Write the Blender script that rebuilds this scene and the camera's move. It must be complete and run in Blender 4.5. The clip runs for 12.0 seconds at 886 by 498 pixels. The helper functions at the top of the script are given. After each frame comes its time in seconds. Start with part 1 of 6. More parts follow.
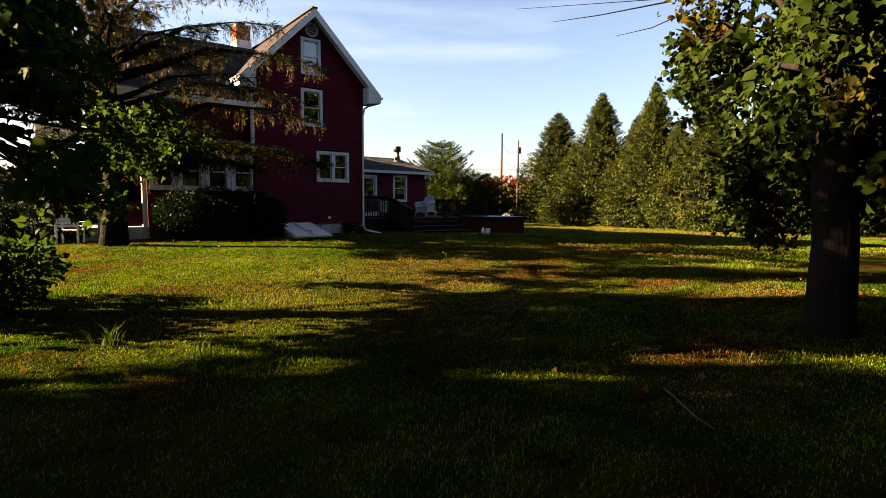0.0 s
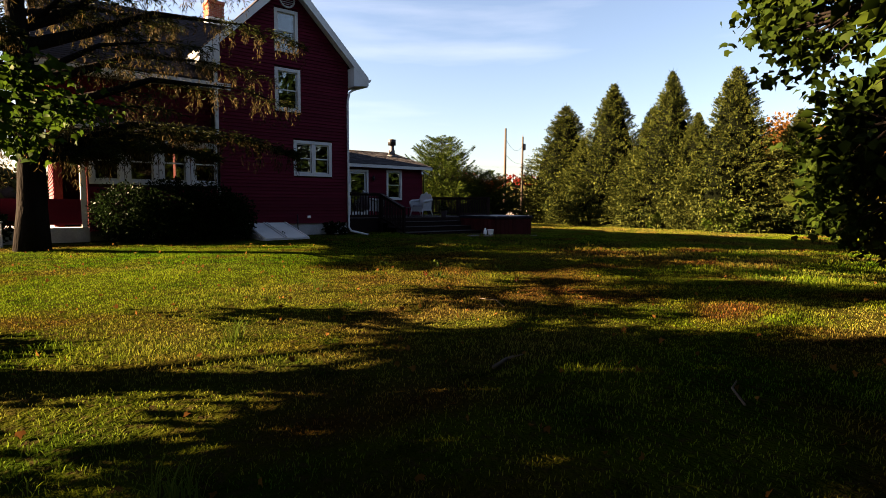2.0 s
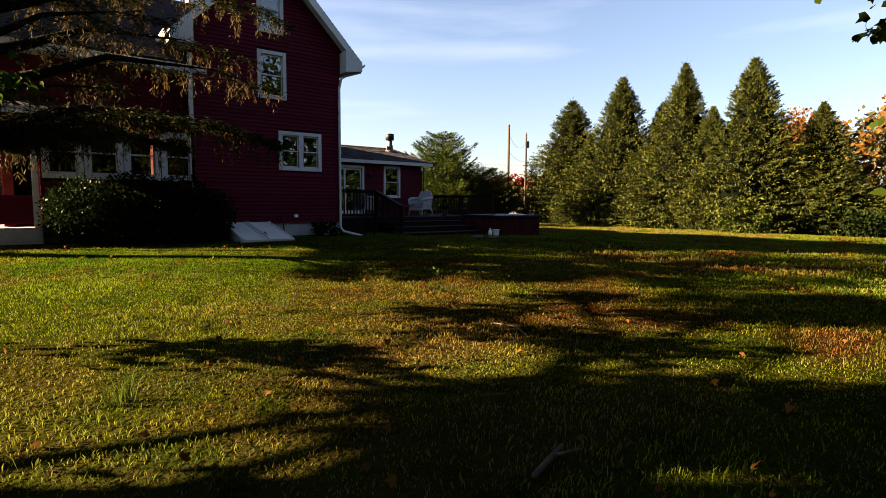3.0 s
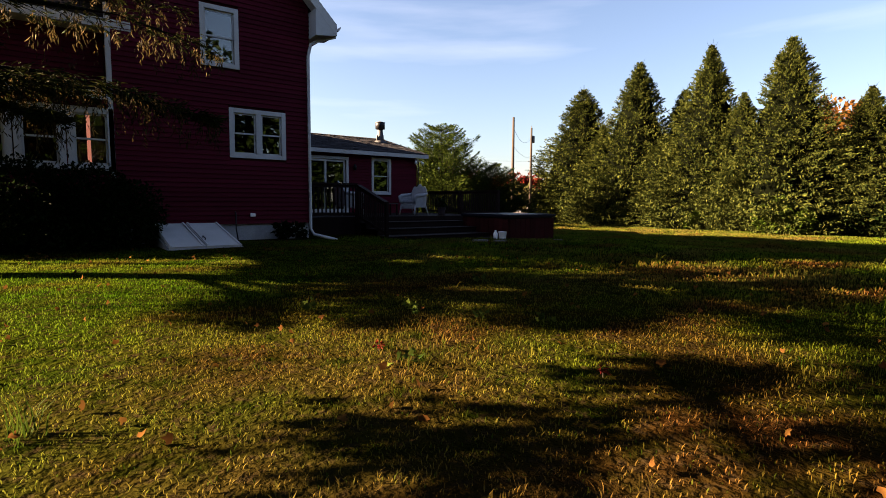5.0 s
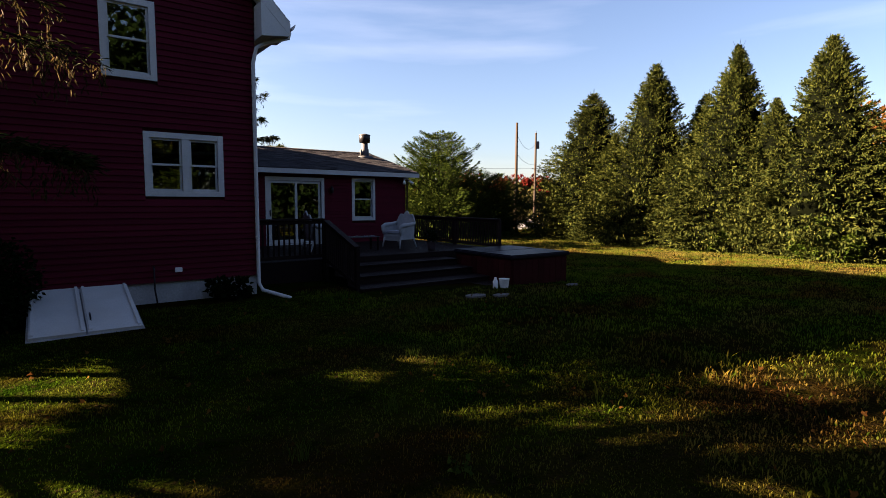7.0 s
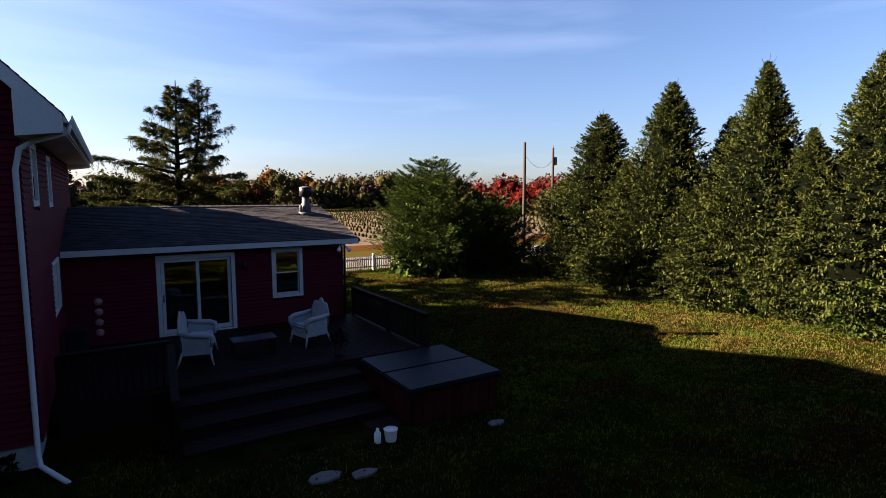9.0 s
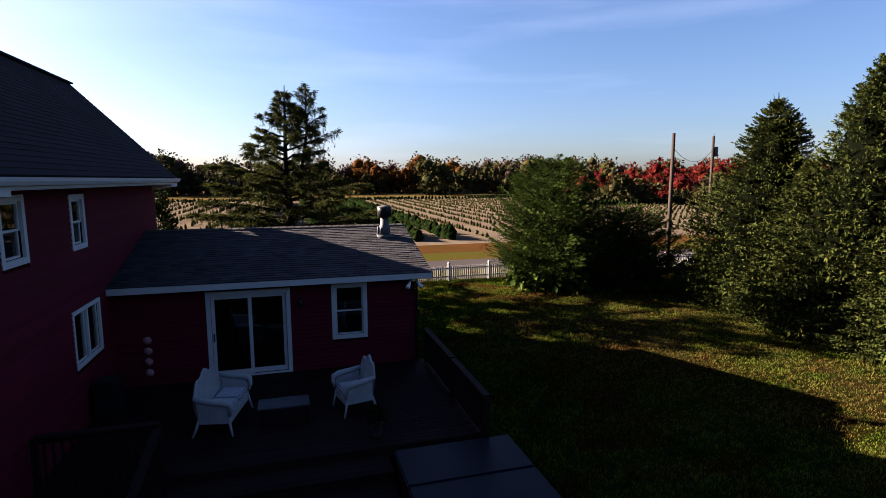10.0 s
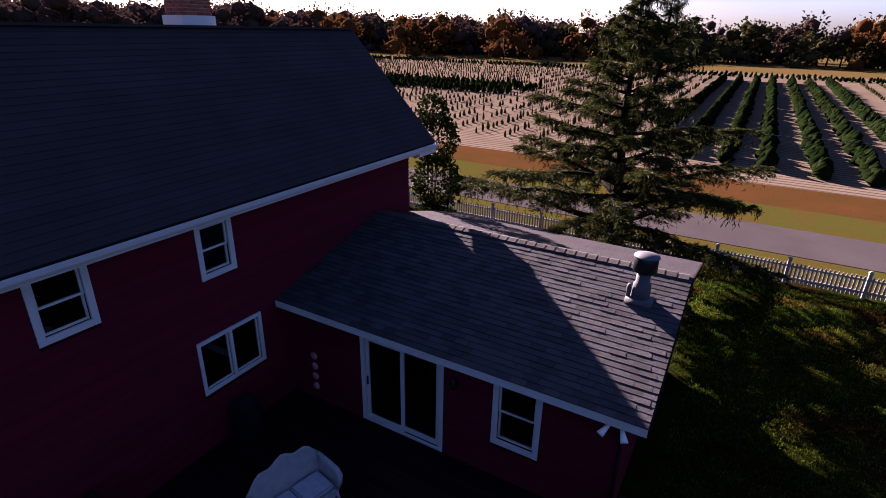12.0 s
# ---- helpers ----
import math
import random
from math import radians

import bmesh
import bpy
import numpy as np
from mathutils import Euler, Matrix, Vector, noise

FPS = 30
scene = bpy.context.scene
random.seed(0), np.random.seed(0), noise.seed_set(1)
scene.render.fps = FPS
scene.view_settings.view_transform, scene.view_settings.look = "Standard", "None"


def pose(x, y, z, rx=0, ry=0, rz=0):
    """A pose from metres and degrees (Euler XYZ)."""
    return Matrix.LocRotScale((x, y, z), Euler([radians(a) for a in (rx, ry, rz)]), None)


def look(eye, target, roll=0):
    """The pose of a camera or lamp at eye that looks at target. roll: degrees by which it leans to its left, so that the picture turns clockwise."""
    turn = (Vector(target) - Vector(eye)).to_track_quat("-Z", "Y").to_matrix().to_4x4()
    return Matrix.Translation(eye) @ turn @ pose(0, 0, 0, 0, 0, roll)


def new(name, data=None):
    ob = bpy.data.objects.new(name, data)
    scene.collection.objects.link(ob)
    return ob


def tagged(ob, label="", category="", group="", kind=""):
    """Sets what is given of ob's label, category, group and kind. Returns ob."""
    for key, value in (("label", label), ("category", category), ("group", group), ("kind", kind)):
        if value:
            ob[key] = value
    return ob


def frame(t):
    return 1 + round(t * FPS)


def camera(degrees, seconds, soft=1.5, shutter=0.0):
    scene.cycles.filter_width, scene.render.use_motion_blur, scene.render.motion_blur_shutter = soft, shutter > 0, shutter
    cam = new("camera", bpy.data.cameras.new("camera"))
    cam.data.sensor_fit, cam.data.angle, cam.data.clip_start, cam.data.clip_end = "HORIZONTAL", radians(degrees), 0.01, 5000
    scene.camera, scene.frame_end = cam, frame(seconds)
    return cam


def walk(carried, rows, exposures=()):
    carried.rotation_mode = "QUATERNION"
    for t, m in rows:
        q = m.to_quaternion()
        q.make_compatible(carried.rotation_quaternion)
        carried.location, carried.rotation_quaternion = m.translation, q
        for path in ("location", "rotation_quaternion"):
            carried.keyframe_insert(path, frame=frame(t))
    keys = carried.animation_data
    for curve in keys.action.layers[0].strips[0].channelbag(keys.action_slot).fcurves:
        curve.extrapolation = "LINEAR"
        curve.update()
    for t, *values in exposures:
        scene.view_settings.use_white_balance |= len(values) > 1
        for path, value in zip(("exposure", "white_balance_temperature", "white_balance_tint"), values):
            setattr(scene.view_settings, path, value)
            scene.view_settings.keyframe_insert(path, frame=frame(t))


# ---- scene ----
cam = camera(79.9, 12.0, soft=0.9)
METRES, EYE, TILT, LEAN, TURN = 30.0, 1.29, 0.0, 0.0, -37.8
ROWS = [
    (0.0, 0.0, 0.0, 0.0, 0.03, -5.01, -0.38),
    (0.5, 0.0027, 0.0199, -0.0001, 0.13, -5.02, -0.36),
    (1.0, 0.0054, 0.0416, -0.0008, 0.2, -5.02, -0.37),
    (1.5, 0.0073, 0.0662, -0.002, 0.28, -5.01, -0.37),
    (2.0, 0.0081, 0.0944, -0.0032, 0.35, -5.03, -0.38),
    (2.5, 0.0077, 0.125, -0.0041, 0.39, -5.05, -0.4),
    (3.0, 0.0075, 0.155, -0.0056, 0.45, -5.06, -0.41),
    (5.0, 0.0135, 0.2717, -0.0088, 0.66, -5.12, -0.39),
    (5.5, 0.0155, 0.3012, -0.0071, 0.71, -5.14, -0.4),
    (6.0, 0.0176, 0.3299, -0.002, 0.74, -5.17, -0.42),
    (6.5, 0.0203, 0.3571, 0.0085, 0.82, -5.18, -0.37),
    (7.0, 0.0254, 0.3823, 0.0247, 0.99, -5.15, -0.27),
    (9.0, 0.135, 0.5065, 0.106, 5.86, -5.67, 0.1),
    (9.5, 0.1569, 0.564, 0.1274, 11.68, -6.4, 0.22),
    (10.0, 0.1728, 0.6296, 0.1468, 21.84, -7.55, 0.2),
    (10.5, 0.1783, 0.7018, 0.169, 32.79, -9.77, 0.2),
    (11.0, 0.1703, 0.7725, 0.193, 43.8, -13.4, -0.02),
    (11.5, 0.1552, 0.8388, 0.22, 55.8, -17.43, -0.36),
    (12.0, 0.1421, 0.8948, 0.2498, 68.04, -22.54, -0.94),
]
EXPOSURES = [(0.0, 4.55, 7700, 20), (4.0, 4.4, 7300, 22), (7.0, 4.22, 6700, 24), (9.0, 3.8, 5750, 24), (10.5, 3.6, 5450, 24), (12.0, 3.65, 5250, 48)]
walk(cam, [(t, pose(0, 0, EYE, TILT, LEAN, TURN) @ pose(METRES * x, METRES * y, METRES * z, 90 + pitch, roll, yaw)) for t, x, y, z, yaw, pitch, roll in ROWS], EXPOSURES)

# ---- light ----
SUN_YAW, SUN_EL = radians(55), radians(19.5)
to_sun = Vector((-math.sin(SUN_YAW) * math.cos(SUN_EL), math.cos(SUN_YAW) * math.cos(SUN_EL), math.sin(SUN_EL)))
world = bpy.data.worlds.new("sky")
scene.world = world
world.use_nodes = True
wn = world.node_tree
sky = wn.nodes.new("ShaderNodeTexSky")
sky.sky_type = "NISHITA"
sky.sun_disc = False
sky.sun_elevation = SUN_EL
sky.sun_rotation = -SUN_YAW
sky.air_density, sky.dust_density, sky.ozone_density = 1.0, 1.3, 2.6
wn.nodes["Background"].inputs["Strength"].default_value = 0.014
# thin streaks of high cloud
wtc = wn.nodes.new("ShaderNodeTexCoord")
wmap = wn.nodes.new("ShaderNodeMapping")
wmap.inputs["Scale"].default_value, wmap.inputs["Rotation"].default_value = (1.2, 1.2, 9.0), (0.10, 0.06, 0.4)
wnoise = wn.nodes.new("ShaderNodeTexNoise")
wnoise.inputs["Scale"].default_value, wnoise.inputs["Detail"].default_value = 1.6, 7.0
wramp = wn.nodes.new("ShaderNodeMapRange")
wramp.inputs[1].default_value, wramp.inputs[2].default_value, wramp.inputs[4].default_value = 0.52, 0.80, 0.12
wmix = wn.nodes.new("ShaderNodeMix")
wmix.data_type = "RGBA"
wmix.inputs[7].default_value = (9.0, 9.4, 10.0, 1)
wn.links.new(wtc.outputs["Generated"], wmap.inputs[0])
wn.links.new(wmap.outputs[0], wnoise.inputs["Vector"])
wn.links.new(wnoise.outputs[0], wramp.inputs[0])
wn.links.new(wramp.outputs[0], wmix.inputs[0])
wn.links.new(sky.outputs[0], wmix.inputs[6])
wn.links.new(wmix.outputs[2], wn.nodes["Background"].inputs["Color"])
sun = new("sun", bpy.data.lights.new("sun", "SUN"))
sun.data.energy, sun.data.angle, sun.data.color = 5.0, radians(0.53), (1.0, 0.77, 0.48)
sun.matrix_basis = look(to_sun * 100, (0, 0, 0))


# ---- materials ----
def node(nt, kind, **values):
    n = nt.nodes.new(kind)
    for key, value in values.items():
        n.inputs[key].default_value = value
    return n


def mix(nt, a, b, fac, blend="MIX"):
    m = nt.nodes.new("ShaderNodeMix")
    m.data_type, m.blend_type = "RGBA", blend
    for socket, value in ((m.inputs[0], fac), (m.inputs[6], a), (m.inputs[7], b)):
        if isinstance(value, bpy.types.NodeSocket):
            nt.links.new(value, socket)
        else:
            socket.default_value = (*value, 1) if isinstance(value, tuple) else value
    return m.outputs[2]


def ramp(nt, fac, lo, hi):
    r = nt.nodes.new("ShaderNodeMapRange")
    r.inputs[1].default_value, r.inputs[2].default_value = lo, hi
    nt.links.new(fac, r.inputs[0])
    return r.outputs[0]


def noise_fac(nt, scale, lo=0.35, hi=0.65, detail=4.0, stretch=None):
    tc = nt.nodes.new("ShaderNodeTexCoord")
    vec = tc.outputs["Object"]
    if stretch:
        mp = nt.nodes.new("ShaderNodeMapping")
        mp.inputs["Scale"].default_value = stretch
        nt.links.new(vec, mp.inputs[0])
        vec = mp.outputs[0]
    n = node(nt, "ShaderNodeTexNoise", Scale=scale, Detail=detail)
    nt.links.new(vec, n.inputs["Vector"])
    return ramp(nt, n.outputs[0], lo, hi)


def surface(name, colour, other=None, scale=3.0, fine=60.0, rough=0.7, metal=0.0, bump=0.2, dirt=None, vary="", spec=0.015, stretch=None, translucent=0.0, amount=0.6):
    """A principled surface: two colours mixed by a broad and a fine noise, stains, relief; vary: piece or island."""
    m = bpy.data.materials.new(name)
    m.use_nodes = True
    nt = m.node_tree
    bsdf = nt.nodes["Principled BSDF"]
    other = other or tuple(c * 0.7 for c in colour)
    broad = noise_fac(nt, scale, 0.3, 0.7, 5.0, stretch)
    grain = noise_fac(nt, fine, 0.3, 0.7, 3.0, stretch)
    col = mix(nt, colour, other, broad)
    col = mix(nt, col, tuple(c * 0.75 for c in other), ramp(nt, grain, -0.4, 2.0))
    if dirt:
        col = mix(nt, col, dirt, noise_fac(nt, scale * 0.37, 0.5, 0.8, 6.0))
    if vary:
        src = nt.nodes.new("ShaderNodeObjectInfo").outputs["Random"] if vary == "piece" else nt.nodes.new("ShaderNodeNewGeometry").outputs["Random Per Island"]
        hsv = nt.nodes.new("ShaderNodeHueSaturation")
        nt.links.new(col, hsv.inputs["Color"])
        nt.links.new(ramp_out(nt, src, 1 - amount * 0.5, 1 + amount * 0.5), hsv.inputs["Value"])
        col = hsv.outputs[0]
    nt.links.new(col, bsdf.inputs["Base Color"])
    bsdf.inputs["Roughness"].default_value = rough
    bsdf.inputs["Metallic"].default_value = metal
    bsdf.inputs["Specular IOR Level"].default_value = spec
    if bump:
        b = node(nt, "ShaderNodeBump", Strength=bump, Distance=0.01)
        nt.links.new(grain, b.inputs["Height"])
        nt.links.new(b.outputs[0], bsdf.inputs["Normal"])
    if translucent:
        tr = nt.nodes.new("ShaderNodeBsdfTranslucent")
        nt.links.new(col, tr.inputs["Color"])
        ms = nt.nodes.new("ShaderNodeMixShader")
        ms.inputs[0].default_value = translucent
        nt.links.new(bsdf.outputs[0], ms.inputs[1])
        nt.links.new(tr.outputs[0], ms.inputs[2])
        nt.links.new(ms.outputs[0], nt.nodes["Material Output"].inputs["Surface"])
    return m


def ramp_out(nt, fac, lo, hi):
    r = nt.nodes.new("ShaderNodeMapRange")
    r.inputs[3].default_value, r.inputs[4].default_value = lo, hi
    nt.links.new(fac, r.inputs[0])
    return r.outputs[0]


def leaf_material(name, a, b, translucent=0.4, rough=0.6, c=None, spec=0.01):
    """Foliage: each leaf between two or three colours, with light passing through."""
    m = bpy.data.materials.new(name)
    m.use_nodes = True
    nt = m.node_tree
    bsdf = nt.nodes["Principled BSDF"]
    geo = nt.nodes.new("ShaderNodeNewGeometry")
    col = mix(nt, a, b, geo.outputs["Random Per Island"])
    if c:
        col = mix(nt, col, c, noise_fac(nt, 0.55, 0.60, 0.76, 3.0))
    col = mix(nt, col, tuple(v * 0.45 for v in a), noise_fac(nt, 1.3, 0.5, 0.9, 3.0))
    nt.links.new(col, bsdf.inputs["Base Color"])
    bsdf.inputs["Roughness"].default_value = rough
    bsdf.inputs["Specular IOR Level"].default_value = spec
    tr = nt.nodes.new("ShaderNodeBsdfTranslucent")
    nt.links.new(col, tr.inputs["Color"])
    ms = nt.nodes.new("ShaderNodeMixShader")
    ms.inputs[0].default_value = translucent
    nt.links.new(bsdf.outputs[0], ms.inputs[1])
    nt.links.new(tr.outputs[0], ms.inputs[2])
    nt.links.new(ms.outputs[0], nt.nodes["Material Output"].inputs["Surface"])
    return m


def lawn_material(name, blade):
    """Autumn lawn: green, dry straw and russet patches at two scales."""
    m = bpy.data.materials.new(name)
    m.use_nodes = True
    nt = m.node_tree
    bsdf = nt.nodes["Principled BSDF"]
    # soil scaled far below the blades, painting in the shade between them
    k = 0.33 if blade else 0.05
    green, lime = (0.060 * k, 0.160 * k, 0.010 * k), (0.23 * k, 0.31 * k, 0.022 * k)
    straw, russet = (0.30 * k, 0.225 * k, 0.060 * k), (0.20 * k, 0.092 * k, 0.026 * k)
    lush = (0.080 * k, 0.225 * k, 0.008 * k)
    col = mix(nt, green, lime, noise_fac(nt, 0.9, 0.35, 0.65))
    dry = noise_fac(nt, 0.33, 0.50, 0.70, 6.0, (0.7, 1.3, 1))
    rus = noise_fac(nt, 0.5, 0.50, 0.66, 6.0, (0.8, 1.25, 1))
    col = mix(nt, col, straw, dry)
    col = mix(nt, col, russet, rus)
    # broad worn and lush areas of this lawn
    # straw and lime spots also put sunlit brightness into the colour
    for where, reach, colour, most in (((8.5, 9.0, 0), 4.0, russet, 0.75), ((14.5, 11.0, 0), 3.4, russet, 0.8), ((26.5, 27.0, 0), 5.0, russet, 0.6), ((4.6, 13.6, 0), 3.6, lush, 0.85), ((2.0, 10.2, 0), 2.6, lush, 0.6), ((21.0, 34.5, 0), 3.4, lush, 0.8), ((30.0, 30.0, 0), 9.0, straw, 0.65), ((33.0, 20.0, 0), 7.0, straw, 0.8), ((27.0, 36.5, 0), 4.0, russet, 0.7), ((4.2, 7.8, 0), 4.2, straw, 0.55), ((3.0, 11.0, 0), 3.2, lime, 0.7)):
        tc = nt.nodes.new("ShaderNodeTexCoord")
        far = nt.nodes.new("ShaderNodeVectorMath")
        far.operation = "DISTANCE"
        far.inputs[1].default_value = where
        nt.links.new(tc.outputs["Object"], far.inputs[0])
        near = ramp(nt, far.outputs["Value"], reach, reach * 0.35)
        both = nt.nodes.new("ShaderNodeMath")
        both.operation = "MULTIPLY"
        nt.links.new(near, both.inputs[0])
        nt.links.new(ramp_out(nt, noise_fac(nt, 0.8, 0.38, 0.6, 6.0), 0.15, most), both.inputs[1])
        col = mix(nt, col, colour, both.outputs[0])
    col = mix(nt, col, tuple(c * 0.4 for c in green), noise_fac(nt, 2.6, 0.52, 0.74, 5.0))
    if blade:
        geo = nt.nodes.new("ShaderNodeNewGeometry")
        col = mix(nt, col, straw, ramp(nt, geo.outputs["Random Per Island"], 0.86, 1.3))
        col = mix(nt, col, tuple(c * 0.5 for c in green), ramp(nt, geo.outputs["Random Per Island"], 0.35, 0.0))
    else:
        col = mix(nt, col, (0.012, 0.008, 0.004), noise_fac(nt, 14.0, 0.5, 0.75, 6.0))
    nt.links.new(col, bsdf.inputs["Base Color"])
    bsdf.inputs["Roughness"].default_value = 0.8
    bsdf.inputs["Specular IOR Level"].default_value = 0.0
    if blade:
        tr = nt.nodes.new("ShaderNodeBsdfTranslucent")
        nt.links.new(col, tr.inputs["Color"])
        ms = nt.nodes.new("ShaderNodeMixShader")
        ms.inputs[0].default_value = 0.4
        nt.links.new(bsdf.outputs[0], ms.inputs[1])
        nt.links.new(tr.outputs[0], ms.inputs[2])
        nt.links.new(ms.outputs[0], nt.nodes["Material Output"].inputs["Surface"])
    else:
        b = node(nt, "ShaderNodeBump", Strength=0.9, Distance=0.05)
        nt.links.new(noise_fac(nt, 22.0, 0.2, 0.8, 6.0), b.inputs["Height"])
        nt.links.new(b.outputs[0], bsdf.inputs["Normal"])
    return m


def glass_material(name):
    m = bpy.data.materials.new(name)
    m.use_nodes = True
    nt = m.node_tree
    nt.nodes.remove(nt.nodes["Principled BSDF"])
    tr = node(nt, "ShaderNodeBsdfTransparent", Color=(0.75, 0.8, 0.8, 1))
    gl = node(nt, "ShaderNodeBsdfGlossy", Roughness=0.015, Color=(1, 1, 1, 1))
    fr = node(nt, "ShaderNodeFresnel", IOR=1.75)
    ms = nt.nodes.new("ShaderNodeMixShader")
    nt.links.new(fr.outputs[0], ms.inputs[0])
    nt.links.new(tr.outputs[0], ms.inputs[1])
    nt.links.new(gl.outputs[0], ms.inputs[2])
    nt.links.new(ms.outputs[0], nt.nodes["Material Output"].inputs["Surface"])
    return m


SIDING = surface("red siding", (0.082, 0.0060, 0.0155), (0.064, 0.0050, 0.0125), 1.2, 40, 0.7, bump=0.1, vary="piece", amount=0.25, stretch=(1, 1, 3), spec=0.05)
SHEATH = surface("wall core", (0.04, 0.008, 0.008), None, 2, 30, 0.8)
FENCEPAINT = surface("weathered fence paint", (0.30, 0.30, 0.31), (0.23, 0.23, 0.24), 2.5, 50, 0.7, bump=0.1, dirt=(0.18, 0.17, 0.16))
WHITE = surface("white paint", (0.527, 0.527, 0.527), (0.442, 0.442, 0.442), 2.5, 50, 0.5, bump=0.05, dirt=(0.40, 0.38, 0.36))
FOUND = surface("painted foundation", (0.42, 0.42, 0.43), (0.26, 0.26, 0.27), 3, 25, 0.85, bump=0.5, dirt=(0.10, 0.09, 0.08))
SHINGLE = surface("roof shingle", (0.0476, 0.0462, 0.0503), (0.0306, 0.0299, 0.034), 2, 90, 0.85, bump=0.5, vary="piece", amount=0.5)
SHINGLE_MAIN = surface("asphalt roof", (0.0345, 0.0315, 0.03525), (0.024, 0.0225, 0.0255), 1.2, 90, 0.9, bump=0.5, vary="island", amount=0.10)
# the unlit look of the rooms behind the windows is put into this colour
DARKROOM = surface("darkened interior surface", (0.04, 0.035, 0.03), None, 2, 20, 0.9)
GLASS = glass_material("window glass")
BRICK = surface("chimney brick", (0.28, 0.09, 0.06), (0.20, 0.06, 0.04), 6, 60, 0.85, bump=0.4, vary="piece", amount=0.5)
MORTAR = surface("mortar", (0.35, 0.32, 0.30), None, 6, 60, 0.9)
METAL = surface("galvanised metal", (0.10, 0.102, 0.11), (0.07, 0.072, 0.08), 4, 50, 0.6, metal=0.3, bump=0.05)
DARKMETAL = surface("dark metal", (0.03, 0.03, 0.035), None, 5, 50, 0.4, metal=0.6, bump=0.05)
DECKWOOD = surface("stained deck wood", (0.015, 0.0085, 0.008), (0.0095, 0.006, 0.006), 1.5, 40, 0.6, bump=0.4, vary="piece", amount=0.5, stretch=(0.4, 3, 3), spec=0.03)
RAILWOOD = surface("dark stained rail wood", (0.018, 0.011, 0.010), (0.012, 0.008, 0.008), 2, 40, 0.6, bump=0.3, vary="piece", amount=0.4)
TUBWOOD = surface("red brown tub cabinet", (0.045, 0.009, 0.009), (0.030, 0.007, 0.007), 2, 40, 0.55, bump=0.2, vary="piece", amount=0.3)
TUBCOVER = surface("vinyl tub cover", (0.012, 0.012, 0.020), (0.009, 0.009, 0.014), 2, 80, 0.42, bump=0.15, spec=0.05)
WICKER = surface("white wicker", (0.375, 0.3825, 0.3975), (0.285, 0.2925, 0.3075), 8, 140, 0.6, bump=0.6)
CUSHION = surface("pale cushion cloth", (0.322, 0.336, 0.378), (0.238, 0.252, 0.294), 9, 120, 0.9, bump=0.3)
BARK = surface("dark bark", (0.010, 0.008, 0.007), (0.005, 0.004, 0.0035), 4, 22, 0.95, bump=1.0, stretch=(1, 1, 0.25))
POLEWOOD = surface("weathered pole wood", (0.0404, 0.0318, 0.027), (0.0296, 0.0229, 0.0194), 3, 30, 0.9, bump=0.4, stretch=(1, 1, 0.1))
ASPHALT = surface("worn road", (0.0454, 0.0397, 0.0408), (0.0351, 0.0312, 0.0318), 0.5, 40, 0.9, bump=0.3, spec=0.0)
LAWN = lawn_material("shade-darkened lawn soil and thatch", False)
BLADE = lawn_material("grass blades", True)
MAPLE = leaf_material("maple leaves", (0.0075, 0.0192, 0.00208), (0.0208, 0.0383, 0.00375), 0.33)
MAPLE_AUTUMN = leaf_material("turning maple leaves", (0.00382, 0.0085, 0.00119), (0.0102, 0.0161, 0.00187), 0.18, c=(0.030, 0.017, 0.003))
SPRUCE = leaf_material("spruce needles", (0.0065, 0.0115, 0.0034), (0.036, 0.041, 0.0090), 0.08, spec=0.0)
PINE = leaf_material("pine needles", (0.008, 0.018, 0.004), (0.042, 0.060, 0.011), 0.15, spec=0.0)
# lighter copy of the cedar needles, with the sunlit look in its colour
CEDAR_LIT = leaf_material("sun-brightened olive cedar needles", (0.010, 0.016, 0.005), (0.044, 0.046, 0.010), 0.2, spec=0.01)
CEDAR = leaf_material("cedar needles", (0.0056, 0.0112, 0.004), (0.024, 0.0272, 0.0056), 0.15, spec=0.01)
DROOP = leaf_material("drooping dry needles", (0.010, 0.011, 0.005), (0.062, 0.042, 0.016), 0.28)
HEDGE = leaf_material("dark hedge leaves", (0.00294, 0.00686, 0.00196), (0.00588, 0.01176, 0.00294), 0.2, 0.4)
SHRUB = leaf_material("light shrub leaves", (0.0179, 0.0358, 0.00448), (0.0358, 0.0515, 0.00627), 0.35)
RED = leaf_material("red autumn leaves", (0.0442, 0.00364, 0.00416), (0.0624, 0.0114, 0.00624), 0.4)
ORANGE = leaf_material("orange autumn leaves", (0.0459, 0.0196, 0.00612), (0.0643, 0.0318, 0.00795), 0.2, spec=0.0)
OLIVE = leaf_material("olive autumn leaves", (0.0191, 0.0212, 0.00849), (0.035, 0.0308, 0.0106), 0.15, spec=0.0)
BROWN = leaf_material("russet wood leaves", (0.0257, 0.0182, 0.0174), (0.0438, 0.0272, 0.0204), 0.12, spec=0.0)
NURSERY = leaf_material("nursery evergreen", (0.0022, 0.0050, 0.0013), (0.0062, 0.0096, 0.0026), 0.04, 0.9, spec=0.0)
PLASTIC = surface("white plastic", (0.8, 0.8, 0.8), (0.7, 0.7, 0.7), 4, 40, 0.4, bump=0.0)
TERRACOTTA = surface("dark pot", (0.06, 0.045, 0.05), None, 5, 40, 0.5)


# ---- building blocks ----
def mesh_from(name, verts, faces, material=None, smooth=False):
    me = bpy.data.meshes.new(name)
    me.from_pydata(verts, [], faces)
    if material:
        me.materials.append(material)
    if smooth:
        me.polygons.foreach_set("use_smooth", [True] * len(me.polygons))
    me.update()
    return me


